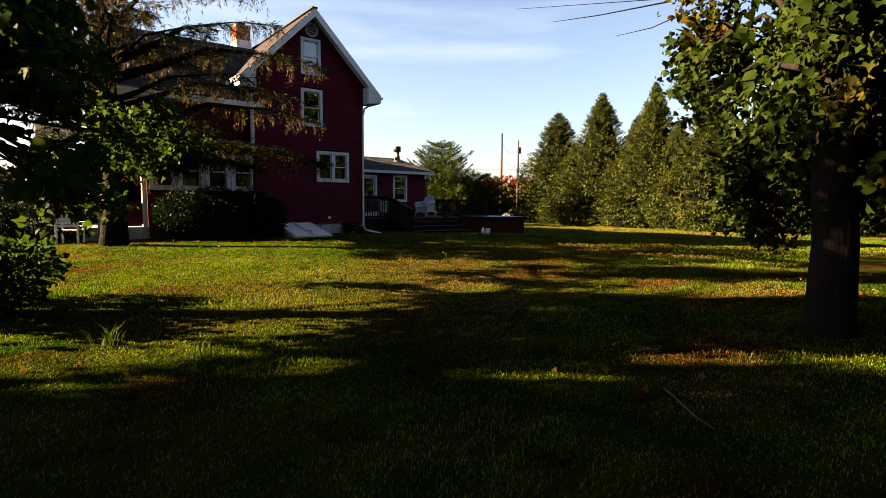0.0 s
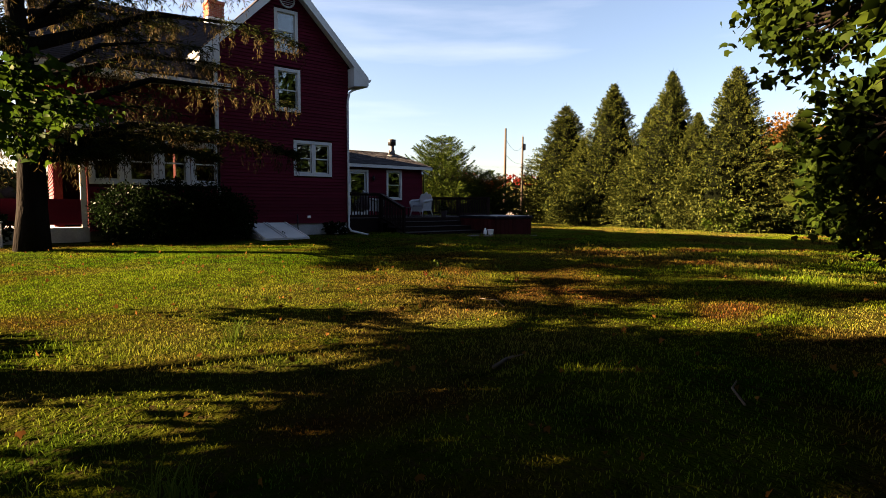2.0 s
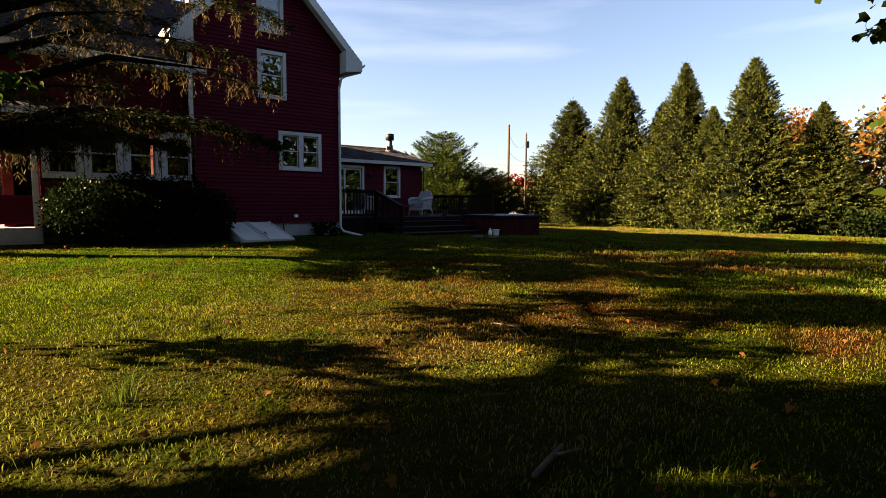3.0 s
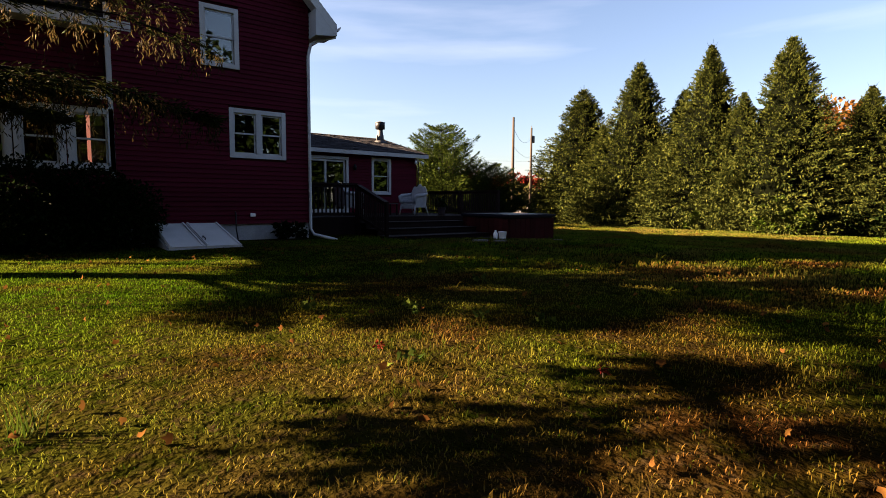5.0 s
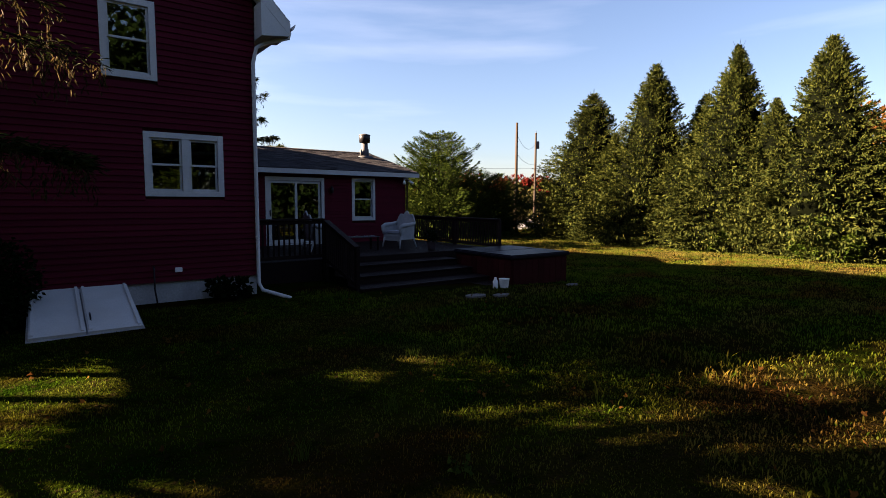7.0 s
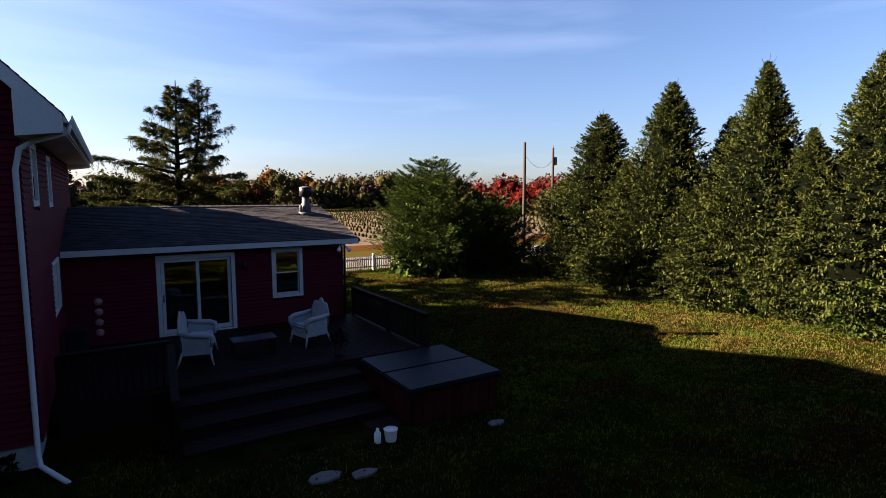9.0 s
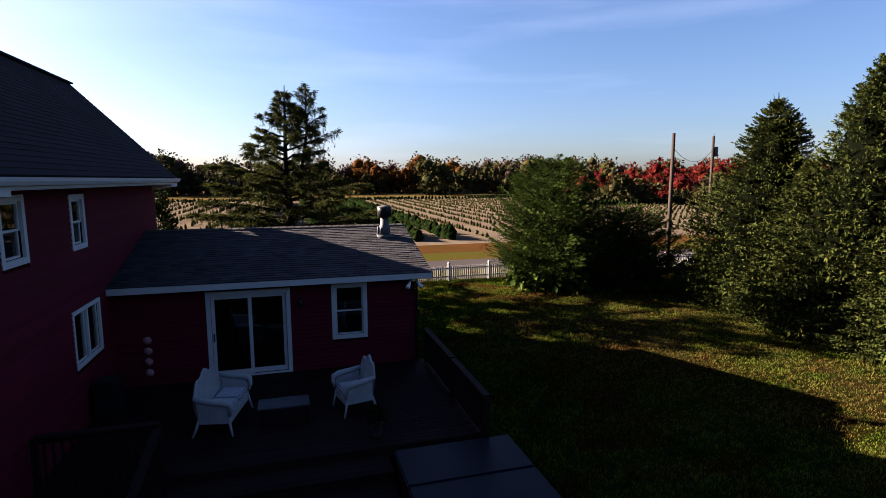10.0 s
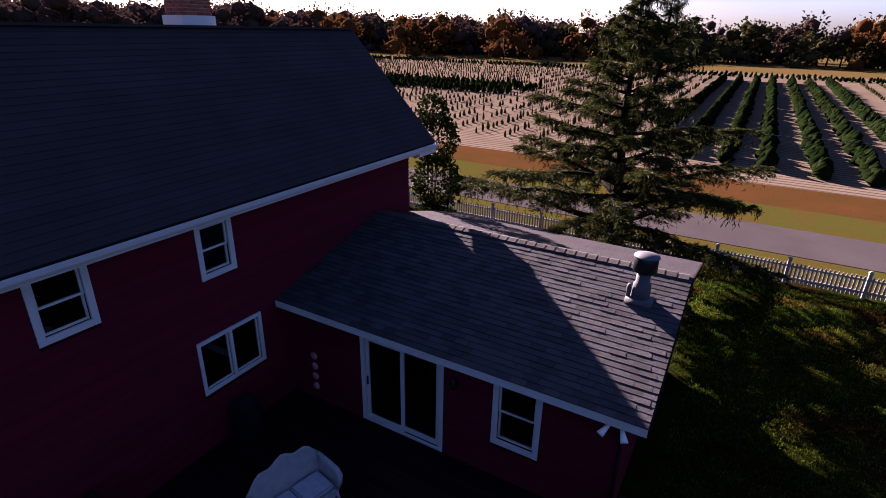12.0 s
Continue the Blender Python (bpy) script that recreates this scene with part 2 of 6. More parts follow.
def mesh_tris(name, verts, tris, material):
    """A mesh from arrays of points and triangles."""
    me = bpy.data.meshes.new(name)
    n = len(tris)
    me.vertices.add(len(verts))
    me.vertices.foreach_set("co", np.asarray(verts, np.float32).ravel())
    me.loops.add(3 * n)
    me.loops.foreach_set("vertex_index", np.asarray(tris, np.int32).ravel())
    me.polygons.add(n)
    me.polygons.foreach_set("loop_start", np.arange(0, 3 * n, 3, dtype=np.int32))
    me.materials.append(material)
    me.update(calc_edges=True)
    return me


class Geo:
    """Collects boxes, prisms and tubes into one mesh."""

    def __init__(self):
        self.v, self.f = [], []

    def add(self, verts, faces):
        k = len(self.v)
        self.v += [tuple(p) for p in verts]
        self.f += [tuple(i + k for i in f) for f in faces]
        return self

    def hexa(self, p):
        """Eight points: four below, counter-clockwise, then the four above."""
        return self.add(p, [(3, 2, 1, 0), (4, 5, 6, 7), (0, 1, 5, 4), (1, 2, 6, 5), (2, 3, 7, 6), (3, 0, 4, 7)])

    def box(self, x0, x1, y0, y1, z0, z1, bevel=0.0):
        if bevel <= 0:
            return self.hexa([(x0, y0, z0), (x1, y0, z0), (x1, y1, z0), (x0, y1, z0), (x0, y0, z1), (x1, y0, z1), (x1, y1, z1), (x0, y1, z1)])
        bm = bmesh.new()
        bmesh.ops.create_cube(bm, size=1)
        for v in bm.verts:
            v.co = Vector(((x0 + x1) / 2 + v.co.x * (x1 - x0), (y0 + y1) / 2 + v.co.y * (y1 - y0), (z0 + z1) / 2 + v.co.z * (z1 - z0)))
        bmesh.ops.bevel(bm, geom=bm.edges[:], offset=bevel, segments=2, affect="EDGES")
        bm.verts.index_update()
        self.add([v.co[:] for v in bm.verts], [[v.index for v in f.verts] for f in bm.faces])
        bm.free()
        return self

    def tube(self, points, radii, sides=8, caps=True):
        """A round tube along points."""
        pts = [Vector(p) for p in points]
        rings = []
        for i, p in enumerate(pts):
            d = (pts[min(i + 1, len(pts) - 1)] - pts[max(i - 1, 0)]).normalized()
            a = d.orthogonal().normalized() if i == 0 else (rings[-1][1] - d * rings[-1][1].dot(d)).normalized()
            rings.append((p, a, d.cross(a), radii[i] if isinstance(radii, (list, tuple)) else radii))
        verts = [p + r * (math.cos(2 * math.pi * j / sides) * a + math.sin(2 * math.pi * j / sides) * b) for p, a, b, r in rings for j in range(sides)]
        faces = [(i * sides + j, i * sides + (j + 1) % sides, (i + 1) * sides + (j + 1) % sides, (i + 1) * sides + j) for i in range(len(pts) - 1) for j in range(sides)]
        if caps:
            faces += [tuple(range(sides))[::-1], tuple((len(pts) - 1) * sides + j for j in range(sides))]
        return self.add(verts, faces)

    def beam(self, a, b, w, h):
        """A square bar from a to b, w wide and h high."""
        a, b = Vector(a), Vector(b)
        d = (b - a).normalized()
        s = d.cross(Vector((0, 0, 1)))
        s = s.normalized() if s.length > 1e-4 else Vector((1, 0, 0))
        u = s.cross(d)
        c = [a + s * i * w / 2 + u * j * h / 2 for i, j in ((-1, -1), (1, -1), (1, 1), (-1, 1))]
        e = [q + (b - a) for q in c]
        return self.hexa(c + e)

    def mesh(self, name, material, smooth=False):
        return mesh_from(name, self.v, self.f, material, smooth)


def thing(name, at=(0, 0, 0), label="", category="", group="", kind=""):
    ob = new(name)
    ob.empty_display_size = 0.2
    ob.matrix_basis = Matrix.Translation(at)
    return tagged(ob, label, category, group, kind)


def part(name, data, parent, label=""):
    """A mesh, given in world places, as one object under a thing or a part."""
    ob = new(name, data)
    ob.parent = parent
    m = parent.matrix_basis if parent.parent is None else Matrix()
    ob.matrix_parent_inverse = m.inverted() if parent.data is None else Matrix()
    return tagged(ob, label)


def smoothstep(a, b, v):
    k = np.clip((np.asarray(v, float) - a) / (b - a), 0, 1)
    return k * k * (3 - 2 * k)


def height(x, y):
    """The ground: level by the house, falling to the road, the tree row and the first eye."""
    fall = 1 - (1 - smoothstep(9, 31, x)) * (1 - smoothstep(27, 41, y))
    near = 0.15 * (1 - smoothstep(5, 19, y)) * (1 - fall)
    return -0.5 * fall - near + 0.02 * np.sin(np.asarray(x) * 0.9) * np.cos(np.asarray(y) * 0.7)


def ground_z(x, y):
    return float(height(x, y))
# ---- ground, road, field ----
def sheet(name, xs, ys, material, lift=0.0):
    gx, gy = np.meshgrid(xs, ys)
    gz = height(gx, gy) + lift
    v = np.stack([gx, gy, gz], -1).reshape(-1, 3).tolist()
    w = len(xs)
    f = [(j * w + i, j * w + i + 1, (j + 1) * w + i + 1, (j + 1) * w + i) for j in range(len(ys) - 1) for i in range(w - 1)]
    return mesh_from(name, v, f, material, True)


xs = sorted(set([-3000, -900, -300, -120, -60] + list(range(-30, 46)) + [60, 120, 300, 900, 3000]))
ys = sorted(set([-3000, -900, -300, -120, -60] + list(range(-20, 46)) + [60, 120, 300, 900, 3000]))
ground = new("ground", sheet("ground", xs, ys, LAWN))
tagged(ground, "patchy autumn lawn, green with straw and russet spots", "lawn", kind="structure")


def soil_material():
    m = surface("sandy field soil", (0.115, 0.092, 0.066), (0.080, 0.064, 0.046), 0.25, 6, 0.95, bump=0.6, dirt=(0.065, 0.048, 0.033), spec=0.0)
    nt = m.node_tree
    bsdf = nt.nodes["Principled BSDF"]
    col = bsdf.inputs["Base Color"].links[0].from_socket
    tc = nt.nodes.new("ShaderNodeTexCoord")
    wave = node(nt, "ShaderNodeTexWave", Scale=0.42, Distortion=1.2)
    wave.inputs["Detail Scale"].default_value = 2.0
    wave.bands_direction = "Y"
    nt.links.new(tc.outputs["Object"], wave.inputs["Vector"])
    col = mix(nt, col, (0.035, 0.026, 0.020), ramp(nt, wave.outputs["Fac"], 0.62, 0.95))
    nt.links.new(col, bsdf.inputs["Base Color"])
    return m


FIELD_Z = -0.5
field = new("field", mesh_from("field", [(-110, 57.8, FIELD_Z + 0.03), (170, 60.5, FIELD_Z + 0.03), (170, 186, FIELD_Z + 0.03), (-110, 186, FIELD_Z + 0.03)], [(0, 1, 2, 3)], soil_material()))
tagged(field, "sandy tree nursery field with ploughed beds", "field", kind="structure")
MEADOW = surface("dry meadow", (0.0764, 0.0437, 0.0174), (0.0464, 0.0382, 0.012), 0.06, 3, 0.95, bump=0.5, spec=0.0)
meadow = new("meadow", mesh_from("meadow", [(-400, 186, FIELD_Z + 0.02), (500, 186, FIELD_Z + 0.02), (500, 330, FIELD_Z + 0.02), (-400, 330, FIELD_Z + 0.02), (-400, 57, FIELD_Z + 0.02), (-110, 57, FIELD_Z + 0.02), (-110, 186, FIELD_Z + 0.02)], [(0, 1, 2, 3), (4, 5, 6, 0)], MEADOW))
tagged(meadow, "tan dry meadow beyond the nursery", "meadow", kind="structure")
EARTH = surface("bare russet earth", (0.0518, 0.0207, 0.00764), (0.0328, 0.0186, 0.00546), 0.4, 10, 0.95, bump=0.5, spec=0.0)
verge = new("verge", mesh_from("verge", [(-110, 53.6, -0.465), (170, 54.6, -0.465), (170, 60.7, -0.465), (-110, 58.0, -0.465)], [(0, 1, 2, 3)], EARTH))
tagged(verge, "strip of russet earth along the field", "verge", kind="structure")
ROADSIDE = surface("roadside grass", (0.0254, 0.0353, 0.0049), (0.0392, 0.0274, 0.00686), 0.5, 9, 0.95, bump=0.6, spec=0.0)
roadside = new("roadside_grass", mesh_from("roadside grass", [(-110, 50.05, -0.468), (170, 49.95, -0.468), (170, 54.6, -0.468), (-110, 53.6, -0.468), (-110, 42.9, -0.468), (170, 42.9, -0.468), (170, 45.8, -0.468), (-110, 45.6, -0.468)], [(0, 1, 2, 3), (4, 5, 6, 7)], ROADSIDE))
tagged(roadside, "mown green and yellow grass strip beside the lane", "verge", kind="structure")
road = Geo().hexa([(-200, 45.6, -0.6), (200, 45.9, -0.6), (200, 49.9, -0.6), (-200, 50.1, -0.6), (-200, 45.6, -0.46), (200, 45.9, -0.46), (200, 49.9, -0.46), (-200, 50.1, -0.46)])
tagged(new("road", road.mesh("road", ASPHALT)), "pale worn asphalt lane", "road", kind="structure")


# ---- foliage builders ----
def frames_for(d, up=None):
    """Two side vectors for each direction."""
    ref = np.tile(np.array([0.0, 0, 1]), (len(d), 1)) if up is None else up
    s = np.cross(d, ref)
    s /= np.maximum(np.linalg.norm(s, axis=1, keepdims=True), 1e-6)
    return s, np.cross(s, d)


def sprays(p, d, length, width, rng, roll=1.0):
    """Folded kite-shaped twigs at p along d."""
    n = len(p)
    s, u = frames_for(d)
    a = rng.normal(0, roll, n)[:, None]
    side = s * np.cos(a) + u * np.sin(a)
    lift = np.cross(side, d)
    L, W = length[:, None], width[:, None]
    pts = np.stack([p, p + d * L * 0.45 + side * W + lift * W * 0.3, p + d * L * 0.45 - side * W + lift * W * 0.3, p + d * L - lift * L * 0.12], 1)
    tri = np.array([[0, 1, 3], [0, 3, 2]])
    return pts.reshape(-1, 3), (tri[None] + 4 * np.arange(n)[:, None, None]).reshape(-1, 3)


def conifer(name, seed, H, R, levels, per, droop, material, twigs=26, hang=0.0, shape=0.85, skirt=0.03, tw=(0.30, 0.075), sweep=0.15, jitter=0.25, inner=0.25, core=0):
    """Crown mesh of a conifer of height H and foot radius R: whorls of branches beset with twigs; and the woody frame."""
    rng = np.random.default_rng(seed)
    wood = Geo().tube([(0, 0, -0.3), (0, 0, H * 0.3), (0.02 * H * rng.normal(0, 0.3), 0, H * 0.65), (0, 0, H * 0.985)], [0.028 * H, 0.021 * H, 0.011 * H, 0.003 * H], 8)
    P, D, L, W = [], [], [], []
    for i in range(levels):
        f = skirt + (1.0 - skirt) * (i + 0.45 + rng.uniform(-0.3, 0.3)) / levels
        rad = R * (1 - min(max(f, 0), 1)) ** shape
        count = max(3, int(per * (0.45 + 0.55 * rad / R)))
        a0 = rng.uniform(0, 6.28)
        for j in range(count):
            a = a0 + 2 * math.pi * j / count + rng.normal(0, 0.22)
            r = max(0.03 * H, rad * (1 + rng.normal(0, jitter)))
            z = H * f + rng.normal(0, H / levels * 0.35)
            out = np.array([math.cos(a), math.sin(a), 0])
            n = max(16, int(twigs * (0.3 + 0.7 * r / R)))
            k = inner + (1 - inner) * np.sqrt(rng.uniform(0, 1, n))
            drop = droop * r * (k ** 1.5) - sweep * r * k ** 3
            c = out[None] * (k * r)[:, None] + np.array([0, 0, z])[None] - np.array([0, 0, 1])[None] * drop[:, None]
            sidev = np.array([-out[1], out[0], 0])
            off = rng.normal(0, 1, n) * (0.16 * r * (1.05 - k) + 0.06 * r + 0.05)
            c = c + sidev[None] * off[:, None]
            d = out[None] * rng.uniform(0.5, 1.0, n)[:, None] + sidev[None] * (np.sign(off) * rng.uniform(0.1, 0.9, n))[:, None] + np.array([0, 0, 1])[None] * rng.normal(-droop * 0.7 + sweep, 0.28, n)[:, None]
            h = rng.uniform(0, 1, n) < hang
            d[h] = np.stack([rng.normal(0, 0.22, h.sum()), rng.normal(0, 0.22, h.sum()), -np.ones(h.sum())], 1)
            d /= np.linalg.norm(d, axis=1, keepdims=True)
            P.append(c), D.append(d)
            L.append(tw[0] * rng.uniform(0.6, 1.4, n) * (0.6 + 0.4 * r / R)), W.append(tw[1] * rng.uniform(0.6, 1.4, n))
            if r > 0.22 * R:
                end = 0.9
                wood.tube([(0, 0, z), tuple(out * r * 0.5 + np.array([0, 0, z - droop * r * 0.35 + sweep * r * 0.12])), tuple(out * r * end + np.array([0, 0, z - droop * r * end ** 1.5 + sweep * r * end ** 3]))], [0.012 * r + 0.012, 0.008 * r + 0.008, 0.004], 5, False)
    if core:
        f = rng.uniform(max(skirt, 0.02), 0.93, core) ** 1.15
        a = rng.uniform(0, 2 * math.pi, core)
        r = R * (1 - f) ** shape * rng.uniform(0.1, 0.72, core)
        P.append(np.stack([r * np.cos(a), r * np.sin(a), H * f], 1))
        d = np.stack([np.cos(a) * 0.6, np.sin(a) * 0.6, rng.normal(-0.6, 0.4, core)], 1)
        D.append(d / np.linalg.norm(d, axis=1, keepdims=True))
        L.append(rng.uniform(0.35, 0.7, core) * (1.15 - f)), W.append(rng.uniform(0.12, 0.22, core) * (1.15 - f))
    v, t = sprays(np.concatenate(P), np.concatenate(D), np.concatenate(L), np.concatenate(W), rng, 0.8)
    return mesh_tris(name, v, t, material), wood.mesh(name + " wood", BARK, True)


def blob_crown(name, seed, centres, radii, count, size, material, flat=0.8, shell=0.55):
    """Leaf clumps in uneven lobes: sprays facing outward, thick at the shell of each lobe."""
    rng = np.random.default_rng(seed)
    centres, radii = np.asarray(centres, float), np.asarray(radii, float)
    pick = rng.choice(len(centres), count, p=radii ** 2 / np.sum(radii ** 2))
    d = rng.normal(0, 1, (count, 3))
    d /= np.linalg.norm(d, axis=1, keepdims=True)
    k = shell + (1 - shell) * rng.uniform(0, 1, count) ** 0.6 + rng.normal(0, 0.06, count)
    p = centres[pick] + d * (radii[pick] * k)[:, None] * np.array([1, 1, flat])
    q = d + rng.normal(0, 0.6, (count, 3))
    q /= np.linalg.norm(q, axis=1, keepdims=True)
    v, t = sprays(p, q, size * rng.uniform(0.6, 1.4, count), size * 0.38 * rng.uniform(0.7, 1.3, count), rng, 1.5)
    return mesh_tris(name, v, t, material)


LEAF = np.array([(0, 0), (0.40, 0.04), (0.54, 0.44), (0.21, 0.55), (0, 1.0), (-0.21, 0.55), (-0.54, 0.44), (-0.40, 0.04)])


def leaves(name, p, size, material, rng, hang=0.5):
    """Lobed leaves at the points p, hanging at random."""
    n = len(p)
    d = rng.normal(0, 1, (n, 3)) + np.array([0, 0, -hang * 2])
    d /= np.linalg.norm(d, axis=1, keepdims=True)
    s, u = frames_for(d, rng.normal(0, 1, (n, 3)))
    S = (size * rng.uniform(0.6, 1.25, n))[:, None, None]
    pts = p[:, None] + S * (s[:, None] * LEAF[None, :, :1] + d[:, None] * LEAF[None, :, 1:] + u[:, None] * (0.35 * np.abs(LEAF[None, :, :1]) ** 1.3))
    m = len(LEAF)
    centre = p[:, None] + S * d[:, None] * 0.35
    pts = np.concatenate([pts, centre], 1)
    tri = np.array([(m, i, (i + 1) % m) for i in range(m)])
    return mesh_tris(name, pts.reshape(-1, 3), (tri[None] + (m + 1) * np.arange(n)[:, None, None]).reshape(-1, 3), material)


def plant(name, crown, wood, at, scale, turn, label, category, group=""):
    ob = thing(name, (0, 0, 0), label, category, group)
    part("crown", crown, ob)
    if wood:
        part("trunk", wood, ob)
    ob.matrix_basis = pose(at[0], at[1], at[2] if len(at) > 2 else ground_z(at[0], at[1]), 0, 0, turn) @ Matrix.Diagonal((scale[0], scale[0], scale[1], 1))
    return ob


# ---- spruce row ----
# near-black colour that paints the shade deep inside the spruce crowns
INNER = surface("near-black inner shade", (0.0018, 0.0024, 0.0011), (0.0011, 0.0014, 0.0007), 1.5, 12, 0.95, bump=0.6, spec=0.0)


def spruce(name, seed, H, R, shape, tips, per):
    """A spruce: tufted limb ends over an uneven, bulging cone, round a near-black core that paints the shade inside."""
    rng = np.random.default_rng(seed)
    wave = [(rng.integers(2, 6), rng.uniform(5, 16), rng.uniform(0, 6.28), rng.uniform(0.03, 0.08)) for _ in range(6)]

    def radius(f, a):
        bulge = 1 + sum(w * np.sin(k * a + m * f + p) for k, m, p, w in wave)
        return R * (1 - f) ** shape * np.minimum(1, 0.80 + f * 1.6) * bulge

    f = np.concatenate([1 - np.sqrt(rng.uniform(0.004, 1, tips)), rng.uniform(0.78, 0.995, tips // 7)])
    f = np.clip(f + rng.normal(0, 0.008, len(f)), 0.015, 0.995)
    a = rng.uniform(0, 2 * math.pi, len(f))
    r = radius(f, a) * (1 + rng.normal(0, 0.09, len(f))) + 0.05
    n = len(f)
    out = np.stack([np.cos(a), np.sin(a), np.zeros(n)], 1)
    rise = 0.05 + 0.95 * f ** 1.5 + rng.normal(0, 0.22, n)
    axis = out + np.array([0, 0, 1]) * rise[:, None]
    axis /= np.linalg.norm(axis, axis=1, keepdims=True)
    length = (0.36 + 0.60 * (1 - f)) * rng.uniform(0.6, 1.5, n)
    tip = out * r[:, None] + np.array([0, 0, 1]) * (H * f)[:, None]
    A, T, L0, RF = (np.repeat(v, per, 0) for v in (axis, tip, length, 1 - f))
    m = n * per
    k = rng.uniform(0, 1, m)
    side = np.cross(A, np.array([0, 0, 1.0]))
    side /= np.maximum(np.linalg.norm(side, axis=1, keepdims=True), 1e-6)
    up = np.cross(side, A)
    swing = rng.normal(0, 1, m)
    p = T - A * (L0 * (1 - k))[:, None] + side * (swing * 0.15 * L0 * (1.2 - k))[:, None]
    d = A * rng.uniform(0.5, 1.1, m)[:, None] + side * (swing * 0.55)[:, None] + up * rng.normal(0.08, 0.35, m)[:, None]
    hang = rng.uniform(0, 1, m) < 0.30 * RF
    d[hang] = d[hang] * 0.3 + np.array([0, 0, -1.0])
    d /= np.linalg.norm(d, axis=1, keepdims=True)
    v, t = sprays(p, d, (0.11 + 0.06 * RF) * rng.uniform(0.6, 1.4, m), (0.021 + 0.015 * RF) * rng.uniform(0.6, 1.4, m), rng, 1.2)
    crown = mesh_tris(name, v, t, SPRUCE)
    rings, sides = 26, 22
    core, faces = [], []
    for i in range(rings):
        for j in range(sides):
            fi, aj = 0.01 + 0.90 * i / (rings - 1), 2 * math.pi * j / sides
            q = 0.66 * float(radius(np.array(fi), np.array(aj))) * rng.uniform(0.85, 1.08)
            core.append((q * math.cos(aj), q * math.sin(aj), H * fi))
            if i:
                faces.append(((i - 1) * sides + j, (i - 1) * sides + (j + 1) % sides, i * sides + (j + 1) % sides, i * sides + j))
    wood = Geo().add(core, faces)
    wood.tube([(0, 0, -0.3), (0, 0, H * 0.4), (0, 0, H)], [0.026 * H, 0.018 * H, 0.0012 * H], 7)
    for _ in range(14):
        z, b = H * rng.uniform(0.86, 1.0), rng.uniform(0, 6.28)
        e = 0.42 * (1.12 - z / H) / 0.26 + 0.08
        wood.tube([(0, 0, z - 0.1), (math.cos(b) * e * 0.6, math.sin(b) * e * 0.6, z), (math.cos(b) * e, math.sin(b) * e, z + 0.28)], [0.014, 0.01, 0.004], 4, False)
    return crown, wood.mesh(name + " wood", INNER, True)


spruces = [spruce("spruce crown", 11, 10.5, 3.5, 0.68, 2100, 24), spruce("spruce crown b", 12, 10.5, 3.8, 0.82, 2100, 24), spruce("spruce crown c", 13, 10.5, 3.8, 0.88, 2100, 24)]
for x, y, s, w, turn, k in [(37.7, 31.8, 0.94, 1.22, 10, 0), (37.8, 27.3, 1.04, 1.18, 80, 1), (37.6, 22.4, 1.04, 1.08, 150, 2), (38.0, 18.2, 1.0, 1.12, 220, 1), (36.9, 29.4, 0.66, 0.8, 300, 2),
                            (39.6, 25.0, 0.86, 0.8, 30, 0), (37.1, 20.2, 0.74, 0.75, 100, 1), (39.5, 15.0, 0.72, 0.95, 190, 2), (36.6, 24.7, 0.52, 0.8, 250, 0)]:
    crown, wood = spruces[k]
    plant("spruce_tree", crown, wood, (x, y), (w, s), turn, "tall olive green spruce in a dense row at the lawn's edge", "spruce tree", "spruce row")

# ---- round pines by the fence ----
pine_a = conifer("pine crown", 21, 7.3, 3.5, 22, 15, -0.10, PINE, 270, 0.0, 0.45, 0.03, (0.22, 0.018), 0.30, 0.2, core=2500)
pine_b = conifer("pine crown b", 22, 5.2, 3.6, 17, 15, -0.12, PINE, 270, 0.0, 0.40, 0.02, (0.22, 0.018), 0.30, 0.2, core=2500)
plant("pine_tree", pine_a[0], pine_a[1], (30.0, 39.0), (1, 1), 40, "bushy blue-green pine by the picket fence", "pine tree", "pines by the fence")
plant("pine_tree", pine_b[0], pine_b[1], (34.2, 38.7), (0.95, 0.85), 110, "low spreading green pine by the picket fence", "pine tree", "pines by the fence")

